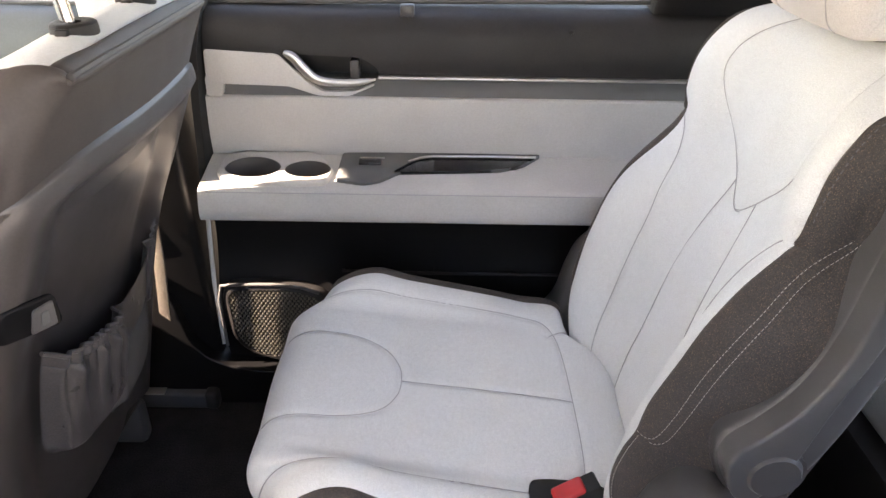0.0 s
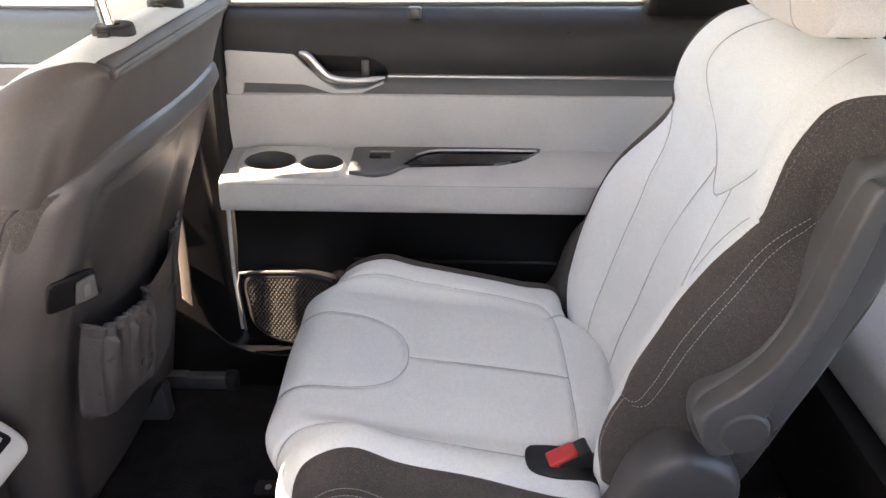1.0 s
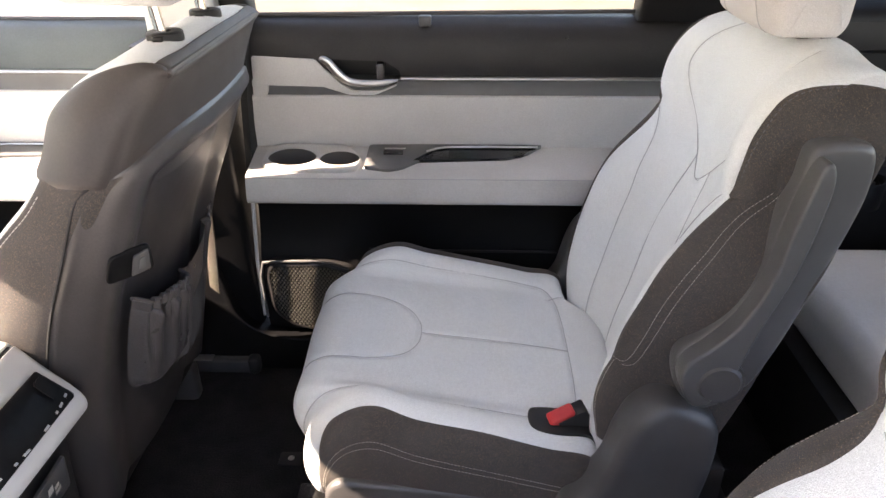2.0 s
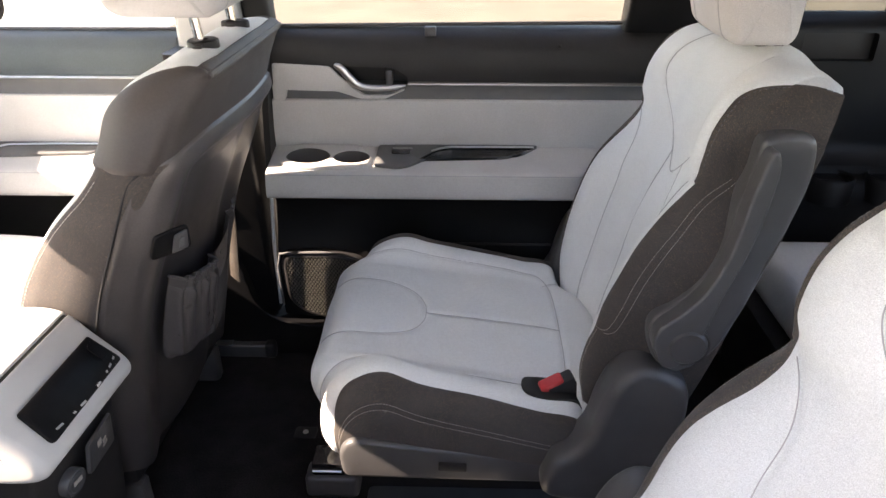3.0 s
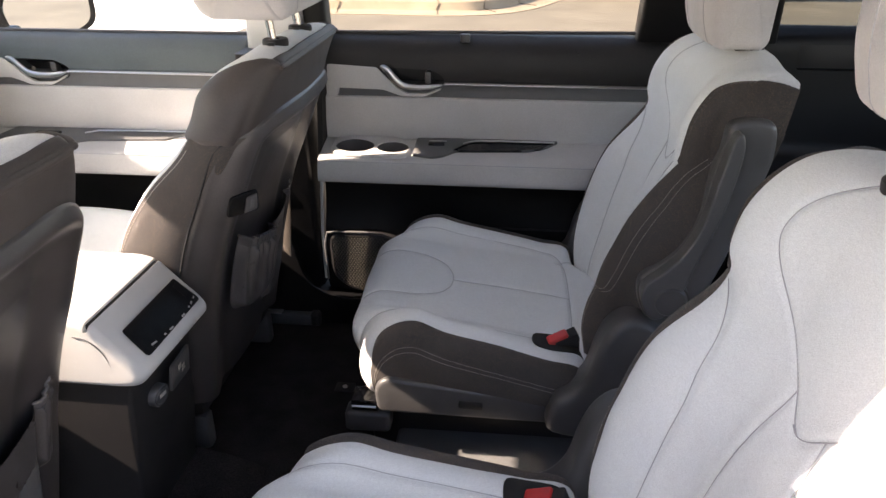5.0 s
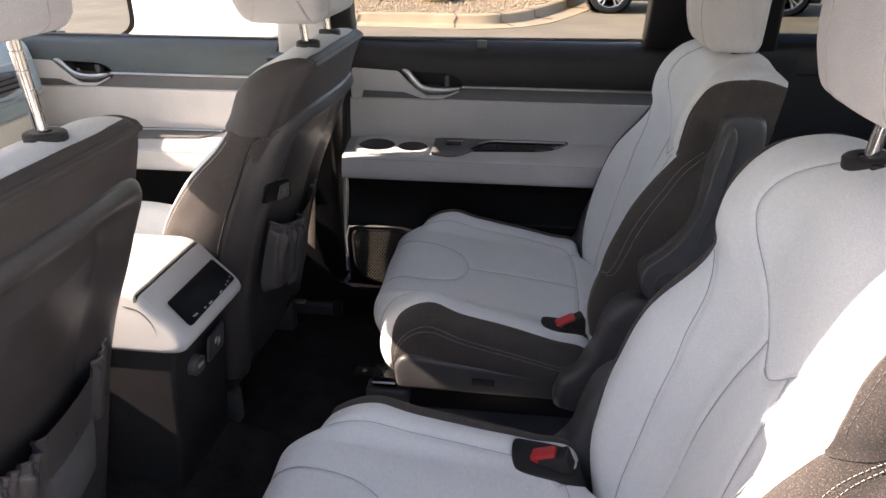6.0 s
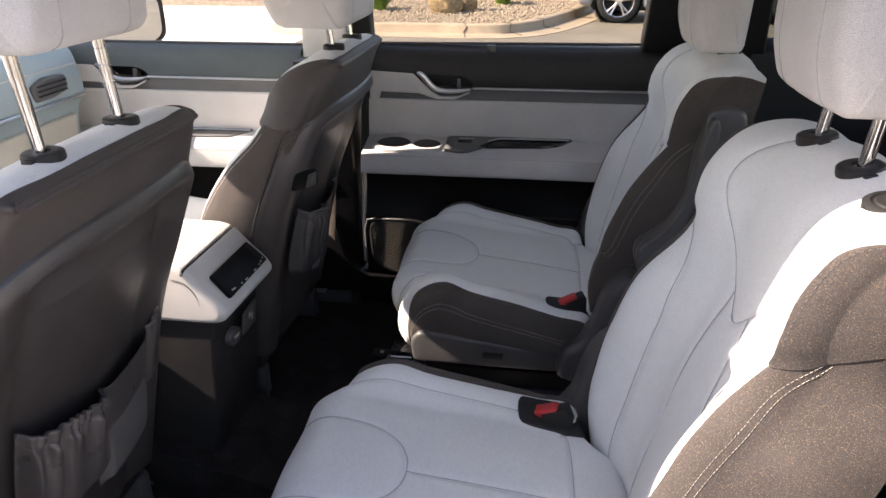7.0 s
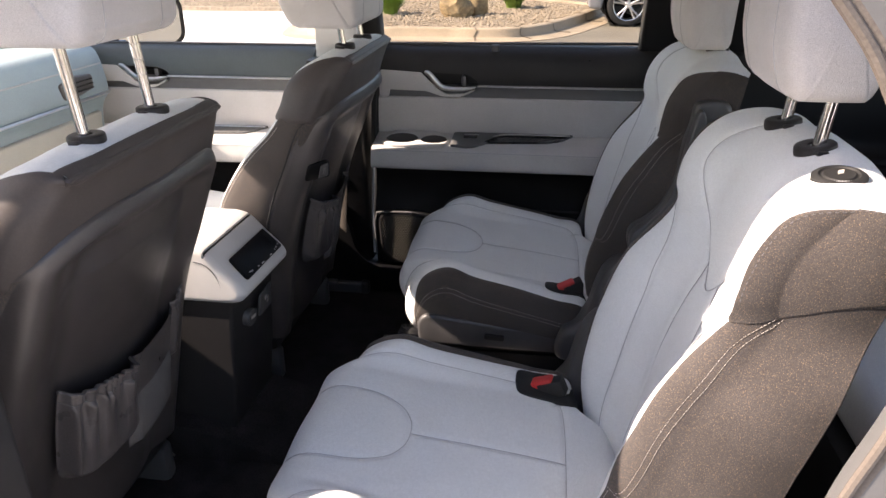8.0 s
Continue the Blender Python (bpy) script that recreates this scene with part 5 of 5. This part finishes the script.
# ---- recliner covers and bases of the captain seats ----
def seat_works(seat, pad, yc, side, dx, full):
    def yy(yl):
        return yc + side * yl

    def pr(outline, a, b, bev, seg=4):
        return prism_y([(x + dx, z) for x, z in outline], min(yy(a), yy(b)), max(yy(a), yy(b)), bev, seg)

    base = smooth_loop([(0.157, 0.650), (0.157, 0.712), (0.185, 0.735), (0.207, 0.768), (0.220, 0.820), (0.238, 0.862), (0.268, 0.884), (0.305, 0.872), (0.335, 0.84), (0.33, 0.74), (0.30, 0.650)], 66)
    for k in (-1, 1) if full else (-1,):
        part("hinge_cover", pr(base, k * 0.215, k * 0.285, 0.016), SATIN_PLASTIC, seat, "dark plastic hinge cover")
    if full:
        back_plate = smooth_loop([(0.380, 1.196), (0.410, 1.199), (0.430, 1.188), (0.434, 1.147), (0.427, 1.105), (0.411, 1.042), (0.384, 0.948), (0.358, 0.892), (0.316, 0.863), (0.286, 0.884), (0.273, 0.921), (0.277, 0.949), (0.301, 0.971), (0.326, 1.002), (0.347, 1.053), (0.357, 1.116), (0.364, 1.153), (0.368, 1.186)], 110)
        plate_ob = part("recliner_cover", pr(back_plate, -0.215, -0.262, 0.014, 5), RECLINER, seat, "dark plastic recliner cover")
        ridge = smooth_loop([(0.381, 1.182), (0.371, 1.181), (0.364, 1.150), (0.358, 1.116), (0.348, 1.053), (0.328, 1.002), (0.302, 0.969), (0.279, 0.947), (0.275, 0.921), (0.290, 0.890), (0.312, 0.893), (0.333, 0.932), (0.350, 0.994), (0.373, 1.069), (0.385, 1.150)], 100)
        part("recliner_lever", pr(ridge, -0.240, -0.284, 0.020, 7), RECLINER, seat, "satin black recliner lever")
        part("hinge_cap", lathe([(0.0, 0.004), (0.022, 0.003), (0.0245, 0.0), (0.026, -0.003), (0.029, -0.002), (0.030, -0.02)], (0.318 + dx, yy(-0.284), 0.921), (0, -side, 0), 40), SATIN_PLASTIC, seat, "round hinge cap")
    under = round_poly([(-0.150, 0.648), (-0.155, 0.70), (-0.135, 0.722), (0.02, 0.705), (0.16, 0.69), (0.16, 0.645)], 0.016, 5)
    for k in (-1, 1):
        cover = part("rail_cover", pr(under, k * 0.195, k * 0.250, 0.008), SATIN_PLASTIC, seat, "dark plastic side cover")
        if k < 0:
            part("cover_clip", pr(round_poly([(-0.005, 0.672), (-0.005, 0.685), (0.038, 0.683), (0.038, 0.670)], 0.003, 2), -0.248, -0.256, 0.002, 2), DARK_PLASTIC, cover)
        yr = yy(k * 0.125)
        part("seat_rail", box(-0.17 + dx, 0.42 + dx, yr - 0.022, yr + 0.022, 0.575, 0.652, 0.006), DARK_PLASTIC, seat, "black seat rail")
        part("rail_foot", box(-0.18 + dx, 0.44 + dx, yr - 0.030, yr + 0.030, 0.47, 0.58, 0.008), DARK_PLASTIC, seat, "black rail housing")
        ye = yy(k * 0.215)
        cap = part("rail_cap", box(-0.215 + dx, -0.130 + dx, ye - 0.022, ye + 0.022, 0.588, 0.632, 0.010, 3), SATIN_PLASTIC, seat, "black rail end cap")
        part("rail_lip", box(-0.200 + dx, -0.150 + dx, ye - 0.024, ye + 0.020, 0.640, 0.664, 0.004), BLACK_GLOSS, cap)
        part("rail_spring", tube([(-0.198 + dx, yy(k * 0.241), 0.652), (-0.154 + dx, yy(k * 0.241), 0.652)], 0.002, 6), SATIN_METAL, cap, "bright metal rail edge")
    part("pan", box(-0.14 + dx, 0.30 + dx, yc - 0.21, yc + 0.21, 0.635, 0.67, 0.01), DARK_PLASTIC, seat)
    # buckle on a black patch laid over the cushion to read as shaded recess
    bx, by, bz = 0.172 + dx, yy(-0.170), 0.757
    uu, vv = np.meshgrid(np.linspace(-0.78, -0.25, 90), np.linspace(7.0, 11.0, 160))
    top = pad.at(uu, vv).reshape(-1, 3)

    def lie(a, b):
        return float(top[np.argmin((top[:, 0] - a) ** 2 + (top[:, 1] - b) ** 2), 2])

    well_o = smooth_loop([(0.122, -0.196), (0.122, -0.158), (0.140, -0.146), (0.19, -0.143), (0.222, -0.150), (0.222, -0.190), (0.19, -0.202), (0.15, -0.204)], 44)
    recess = slab([(x + dx, yy(yl)) for x, yl in well_o], lambda a, b, h: (a, b, lie(a, b) + h - 0.010), 0.014, 0.004, 2)
    part("buckle_recess", recess, RUBBER, seat, "black patch laid on the cushion for the shaded buckle recess")
    bz = lie(bx, by) + 0.002
    bk_ob = part("buckle", box(-0.022, 0.022, -0.013, 0.013, -0.02, 0.010, 0.003), RUBBER, seat, "black belt buckle")
    red = part("release_tab", box(-0.032, 0.006, -0.0115, 0.0115, -0.010, 0.015, 0.004, 3), RED_PLASTIC, bk_ob, "red release tab")
    for o in (bk_ob,):
        o.matrix_basis = pose(bx + 0.008, by, bz + 0.008, 0, -24, 12 * side)


seat_works(far_seat, far_cu, FAR_Y, 1, 0.0, True)
seat_works(near_seat, near_cu, NEAR_Y, -1, -0.045, False)
structure("tunnel_plate", box(-0.13, 0.50, 0.27, 0.69, 0.47, 0.535, 0.012), GREY_PLASTIC, "grey plastic floor strip between the seats")

anchor = thing("floor_anchor", "small scuffed grey metal anchor plate on the black carpet", "plate", (-0.28, 0.816, 0.482))
part("plate", slab(round_poly([(-0.302, 0.800), (-0.302, 0.832), (-0.258, 0.832), (-0.258, 0.800)], 0.005, 3), lambda a, b, h: (a, b, 0.481 + h), 0.003, 0.001, 2), DARK_PLASTIC, anchor)
part("bolt", lathe([(0.0, 0.0022), (0.005, 0.002), (0.006, 0.0)], (-0.28, 0.816, 0.484), (0, 0, 1), 12), SATIN_METAL, anchor, "bright bolt head")

# ---- centre console ----
console = thing("centre_console", "pale centre console with dark lower body and climate panel", "console", (-0.6, 0.437, 0.48))
side_o = round_poly([(-1.0, 0.836), (-1.0, 0.945), (-0.53, 0.946), (-0.497, 0.938), (-0.470, 0.912), (-0.428, 0.870), (-0.419, 0.852), (-0.430, 0.835), (-0.455, 0.831)], 0.016, 6)
shell = part("top_shell", prism_y(side_o, 0.328, 0.545, 0.026, 7), LIGHT_PLASTIC, console, "pale smooth plastic top")
carve(shell, box(-0.5045, -0.4965, 0.30, 0.60, 0.926, 1.0, 0.0))
# Black strip on the groove's floor, painted shade for the gap
part("lid_gap", box(-0.506, -0.495, 0.336, 0.537, 0.915, 0.934, 0.0), RUBBER, console, "black strip shading the gap behind the lid")
part("cap_seam", tube(catmull([(-0.53, 0.3272, 0.919), (-0.500, 0.3272, 0.914), (-0.478, 0.3275, 0.900), (-0.466, 0.3285, 0.880), (-0.462, 0.3290, 0.850)], 24), 0.0008, 6), SEAM2, console)
low = round_poly([(-1.0, 0.50), (-1.0, 0.838), (-0.448, 0.838), (-0.460, 0.81), (-0.4685, 0.74), (-0.474, 0.66), (-0.50, 0.50)], 0.02, 5)
part("lower_body", prism_y(low, 0.342, 0.536, 0.032, 6), DARK_PLASTIC, console, "dark textured plastic lower body")
# climate panel on the sloping rear face
P0, P1 = Vector((-0.472, 0, 0.914)), Vector((-0.430, 0, 0.872))
up = (P0 - P1).normalized()
out = Vector((up.z, 0, -up.x)).normalized()
mid_p = (P0 + P1) / 2
cp = round_poly([(0.357, -0.029), (0.362, 0.026), (0.521, 0.026), (0.526, -0.029)], 0.006, 4)


def on_panel(a, b, h):
    q = mid_p + up * b + out * (h - 0.0015 - 0.06 * ((a - 0.4415) ** 2))
    return (q.x, a, q.z)


climate = part("climate_panel", slab(cp, on_panel, 0.004, 0.0015, 2), PANEL_BLACK, console, "glossy black climate panel")
for a, w in ((0.372, 0.013), (0.400, 0.005), (0.414, 0.012), (0.452, 0.012), (0.481, 0.005), (0.492, 0.010), (0.510, 0.008)):
    part("button_mark", slab([(a, -0.0198), (a + w * 0.8, -0.0198), (a + w * 0.8, -0.0170), (a, -0.0170)], lambda p, q, h: on_panel(p, q, h + 0.004), 0.0006, 0.0), MARK, climate, "small pale button mark")
part("vent_slot", slab(round_poly([(0.497, -0.008), (0.497, 0.019), (0.517, 0.019), (0.517, -0.008)], 0.003, 3), lambda p, q, h: on_panel(p, q, h + 0.004), 0.0006, 0.0), PANEL_BLACK, climate)
def on_face(p, q, h):
    return (-0.4695 + (q - 0.735) * 0.12 + h, p, q)


pl = part("socket_plate", slab(round_poly([(0.428, 0.752), (0.432, 0.800), (0.504, 0.796), (0.508, 0.742)], 0.006, 4), on_face, 0.005, 0.002, 2), SATIN_PLASTIC, console, "black socket plate")
for a0, z0, w, hgt in ((0.452, 0.778, 0.010, 0.010), (0.466, 0.774, 0.010, 0.005), (0.466, 0.766, 0.013, 0.005)):
    part("socket_mark", slab([(a0, z0), (a0 + w, z0), (a0 + w, z0 + hgt), (a0, z0 + hgt)], lambda p, q, h: on_face(p, q, h + 0.005), 0.0008, 0.0), STITCH, pl, "small pale socket mark")
cap = part("power_socket", lathe([(0.0, 0.0030), (0.013, 0.0034), (0.0145, 0.002), (0.0155, 0.002), (0.0175, 0.0026), (0.019, 0.0008), (0.019, -0.01)], on_face(0.404, 0.764, 0.0), (1, 0, -0.12), 32), SATIN_PLASTIC, console, "round black power socket cap")
for a0 in (0.397, 0.4055):
    part("socket_mark", slab([(a0, 0.762), (a0 + 0.007, 0.762), (a0 + 0.007, 0.769), (a0, 0.769)], lambda p, q, h: on_face(p, q, h + 0.0032), 0.0008, 0.0), STITCH, cap, "small pale socket mark")
# the rear end is bowed
for ob in console.children_recursive:
    for v in ob.data.vertices:
        k = min(1.0, max(0.0, (v.co.x + 0.56) / 0.11))
        v.co.x -= 0.020 * k * k * (3 - 2 * k) * ((v.co.y - 0.45) / 0.105) ** 2

# ---- dashboard ----
dash = thing("dashboard", "pale blue-grey dashboard with end vent and glovebox", "dashboard", (-1.5, 0.42, 1.0))
d_ring = round_poly([(-1.98, 1.06), (-1.75, 1.14), (-1.45, 1.165), (-1.378, 1.160), (-1.362, 1.10), (-1.355, 1.03), (-1.385, 1.00), (-1.41, 0.80), (-1.50, 0.62), (-1.98, 0.60)], 0.03, 5)
part("dash_body", prism_y(d_ring, -0.26, 1.10, 0.03, 4), DASH, dash, "pale blue-grey soft dash")
part("trim_line", tube([(-1.3535, -0.24, 1.032), (-1.3535, 1.08, 1.032)], 0.004, 8), SATIN_METAL, dash, "thin silver line")
part("upper_seam", tube([(-1.3655, -0.24, 1.112), (-1.3655, 1.08, 1.112)], 0.002, 6), SEAM, dash)
part("glovebox", prism_y(round_poly([(-1.40, 0.985), (-1.375, 0.98), (-1.40, 0.80), (-1.43, 0.80)], 0.008), 0.62, 1.06, 0.01, 3), GLOVEBOX, dash, "beige-grey glovebox lid")
vent = part("air_vent", slab(round_poly([(0.885, 1.045), (0.875, 1.085), (0.93, 1.10), (1.015, 1.095), (1.015, 1.055), (0.95, 1.045)], 0.012, 4), lambda a, b, h: (-1.366 + h, a, b), 0.014, 0.005, 3), SATIN_PLASTIC, dash, "dark round-edged end vent")
for k in range(3):
    part("vent_slat", box(-1.356, -1.346, 0.895, 1.005, 1.058 + k * 0.012, 1.061 + k * 0.012, 0.0008), BLACK_GLOSS, vent)
for ob in dash.children:
    ob.matrix_parent_inverse = Matrix.Translation(-dash.location + Vector((0.22, 0, 0.04)))
ws = structure("windscreen", slab([(-0.22, 0.0), (-0.16, 1.0), (1.0, 1.0), (1.06, 0.0)], lambda a, b, h: (-1.95 + b * 0.98 + h, a, 1.08 + b * 0.50), 0.004, 0.0), glass_material("windscreen_glass", (0.60, 0.66, 0.66)), "clear windscreen", "window")
ws.visible_shadow = False

# ---- outside ----
structure("ground", box(-150, 150, -150, 150, -0.3, 0.0, 0.0), ASPHALT, "sunlit grey asphalt car park", "ground")
path = [(-4.5, 19.5), (-4.4, 15.0), (-4.2, 12.6), (-4.0, 11.4), (-3.75, 10.75), (-3.2, 10.55), (-2.0, 10.6), (-0.9, 10.55), (-0.35, 10.75), (0.05, 11.25), (0.45, 12.2), (0.82, 13.3), (1.05, 14.2), (1.1, 14.7), (0.95, 15.3), (0.5, 15.9), (-1.0, 17.2), (-4.0, 19.5)]
line = catmull(path, 160)
tan = np.gradient(line, axis=0)
tan /= np.linalg.norm(tan, axis=1, keepdims=True)
left = np.stack([-tan[:, 1], tan[:, 0]], 1)
prof = [(-0.42, 0.009), (-0.02, 0.016), (0.0, 0.03), (0.015, 0.13), (0.035, 0.15), (0.16, 0.155), (0.165, 0.10), (0.165, -0.02), (-0.42, -0.02)]
kp = np.stack([np.stack([line[:, 0] + left[:, 0] * o, line[:, 1] + left[:, 1] * o, np.full(160, h)], 1) for o, h in prof], 1)
tagged(grid_part("kerb", kp, CONCRETE, None, close_u=True, flip=False), "weathered concrete kerb and gutter round the planting bed", "kerb", kind="structure")
kerb = bpy.data.objects["kerb"]
for i in (52, 64, 75, 87, 101):
    p, d, n2 = Vector((*line[i], 0)), Vector((*tan[i], 0)), Vector((*left[i], 0))
    ringp = [p + n2 * o + Vector((0, 0, h)) for o, h in ((-0.30, 0.016), (-0.022, 0.021), (-0.003, 0.034), (0.011, 0.128), (0.034, 0.154), (0.158, 0.159))]
    part("joint", tube([q + d * 0.03 * math.sin(k * 2.1 + i) for k, q in enumerate(ringp)], 0.006, 5), GRAVEL_DARK, kerb)
bed = bmesh.new()
inner_line = line + left * 0.16
vs_ = [bed.verts.new((x, y, 0.09)) for x, y in inner_line]
bed.faces.new(vs_)
bmesh.ops.triangulate(bed, faces=bed.faces)
bmesh.ops.recalc_face_normals(bed, faces=bed.faces)
structure("gravel_bed", bed, GRAVEL, "bed of small brown stones", "ground")
poly = [tuple(p) for p in inner_line]
stones = bmesh.new()
rng = random.Random(7)
base_dirs = [Vector((math.cos(a) * math.cos(e), math.sin(a) * math.cos(e), math.sin(e))) for e, k in ((-0.5, 5), (0.6, 5)) for a in [2 * math.pi * j / k + e for j in range(k)]] + [Vector((0, 0, 1))]
count = 0
while count < 12000:
    x, y = rng.uniform(-9.5, 1.2), rng.uniform(10.5, 17.5)
    if not (inside(poly, x, y) or (x < -5.0 and y > 14.6)):
        continue
    r = rng.uniform(0.011, 0.030)
    sx, sy, sz, a0 = rng.uniform(0.7, 1.4), rng.uniform(0.7, 1.3), rng.uniform(0.5, 0.9), rng.uniform(0, 6.3)
    vv = []
    for d in base_dirs:
        px, py = d.x * math.cos(a0) - d.y * math.sin(a0), d.x * math.sin(a0) + d.y * math.cos(a0)
        q = r * rng.uniform(0.85, 1.15)
        vv.append(stones.verts.new((x + px * q * sx, y + py * q * sy, 0.10 + r * 0.4 + d.z * q * sz)))
    for k in range(5):
        stones.faces.new((vv[k], vv[(k + 1) % 5], vv[5 + (k + 1) % 5], vv[5 + k]))
        stones.faces.new((vv[5 + k], vv[5 + (k + 1) % 5], vv[10]))
    count += 1
tagged(part("gravel", stones, GRAVEL, None, "loose brown and grey landscape stones", smooth=False), category="gravel", kind="stuff")


def rock(at, size, seed, label):
    bm = bmesh.new()
    bmesh.ops.create_icosphere(bm, subdivisions=4, radius=1.0)
    o = Vector((seed * 3.1, seed * 1.7, 0))
    for v in bm.verts:
        d = v.co.normalized()
        k = 1 + 0.35 * noise.noise(d * 1.3 + o) + 0.12 * noise.noise(d * 3.1 + o)
        k = min(k, 0.92 / max(abs(d.dot(Vector((0.6, -0.7, 0.4)).normalized())), 0.5), 0.85 / max(abs(d.z), 0.5))
        v.co = Vector((d.x * size[0], d.y * size[1], d.z * size[2])) * k + Vector(at)
    return tagged(part("rock", bm, ROCK, None, smooth=True, angle=25), label, "rock")


rock((-1.62, 12.75, 0.22), (0.29, 0.24, 0.27), 1, "tan landscape boulder lying on the gravel bed")
rock((-1.30, 13.15, 0.26), (0.21, 0.20, 0.36), 2, "pale standing stone on the gravel bed")


def tuft(at, r, h, n, seed):
    bm = bmesh.new()
    q = random.Random(seed)
    for _ in range(n):
        a, rr = q.uniform(0, 6.28), r * 0.35 * math.sqrt(q.random())
        bx, by = at[0] + rr * math.cos(a), at[1] + rr * math.sin(a)
        a2, lean, hh = a + q.uniform(-0.5, 0.5), q.uniform(0.2, 1.0) * r, h * q.uniform(0.6, 1.1)
        w = 0.016
        pa = Vector((-math.sin(a2) * w, math.cos(a2) * w, 0))
        p = [Vector((bx + math.cos(a2) * lean * f ** 1.8, by + math.sin(a2) * lean * f ** 1.8, at[2] + hh * (f - 0.25 * f ** 3))) for f in (0, 0.4, 0.75, 1.0)]
        ring = [[bm.verts.new(c - pa * (1 - 0.3 * i)), bm.verts.new(c + pa * (1 - 0.3 * i))] for i, c in enumerate(p[:3])]
        tip = bm.verts.new(p[3])
        for u_, w_ in zip(ring, ring[1:]):
            bm.faces.new((u_[0], u_[1], w_[1], w_[0]))
        bm.faces.new((ring[2][0], ring[2][1], tip))
    return tagged(part("grass_tuft", bm, GRASS, None), "green clump of ornamental grass in the gravel", "grass", "grass clumps")


tuft((-2.93, 13.1, 0.1), 0.34, 0.42, 700, 1)
tuft((-0.66, 14.5, 0.1), 0.38, 0.48, 700, 2)
tuft((-5.6, 15.6, 0.1), 0.4, 0.5, 300, 3)
# bright concrete apron seen through the front windows
structure("gravel_verge", box(-40, -5.0, 14.5, 40, -0.02, 0.09, 0.0), GRAVEL, "verge of small brown stones", "ground")
# Pale slab out of view, added to reflect sunlight up into the cabin
structure("concrete_bay", box(-3.4, 9.0, -14.0, 1.0, -0.02, 0.004, 0.0), CONCRETE_LIGHT, "unseen pale concrete slab under the car, added to bounce light inside", "ground")
structure("concrete_apron", box(-40, -3.4, 1.8, 14.52, -0.02, 0.004, 0.0), CONCRETE_LIGHT, "bright sunlit concrete apron", "ground")

# parked car
pc = thing("parked_car", "grey parked car with silver alloy wheels", "car", (2.6, 13.2, 0.0))
body_o = round_poly([(0.75, 0.30), (0.70, 0.70), (0.85, 0.95), (1.6, 1.02), (2.3, 1.45), (4.3, 1.50), (5.1, 1.0), (5.2, 0.35), (4.75, 0.28), (4.70, 0.55), (4.45, 0.73), (4.15, 0.73), (3.90, 0.55), (3.85, 0.25), (1.85, 0.25), (1.80, 0.55), (1.58, 0.72), (1.25, 0.72), (1.02, 0.55), (0.97, 0.28)], 0.06, 4)
part("body", prism_y(body_o, 12.35, 14.0, 0.08, 3), PAINT, pc, "dark grey painted body")
part("underside", box(1.0, 4.9, 12.5, 13.9, 0.20, 0.34, 0.02), RUBBER, pc)
for cx in (1.42, 4.30):
    tyre = part("tyre", lathe([(0.25, -0.11), (0.32, -0.12), (0.355, -0.10), (0.365, -0.05), (0.365, 0.05), (0.355, 0.10), (0.32, 0.12), (0.25, 0.11)], (cx, 12.45, 0.365), (0, 1, 0), 48), RUBBER, pc, "black tyre")
    rim = part("rim", lathe([(0.25, -0.11), (0.262, -0.115), (0.262, -0.10), (0.245, -0.06), (0.235, 0.09), (0.262, 0.10)], (cx, 12.45, 0.365), (0, 1, 0), 48), SATIN_METAL, tyre, "silver alloy rim")
    part("hub", lathe([(0, -0.085), (0.04, -0.085), (0.06, -0.07), (0.06, -0.03)], (cx, 12.45, 0.365), (0, 1, 0), 24), SATIN_METAL, tyre)
    for k in range(5):
        a = 2 * math.pi * k / 5 + 0.3
        for off in (-0.16, 0.16):
            bm = bmesh.new()
            p0 = Vector((cx + 0.04 * math.cos(a), 12.375, 0.365 + 0.04 * math.sin(a)))
            p1 = Vector((cx + 0.25 * math.cos(a + off), 12.355, 0.365 + 0.25 * math.sin(a + off)))
            part("spoke", tube([p0, (p0 + p1) / 2, p1], [0.022, 0.016, 0.02], 6), SATIN_METAL, rim)
    part("arch_liner", lathe([(0.40, -0.08), (0.41, 0.3), (0.0, 0.3)], (cx, 12.45, 0.365), (0, 1, 0), 40), RUBBER, pc)
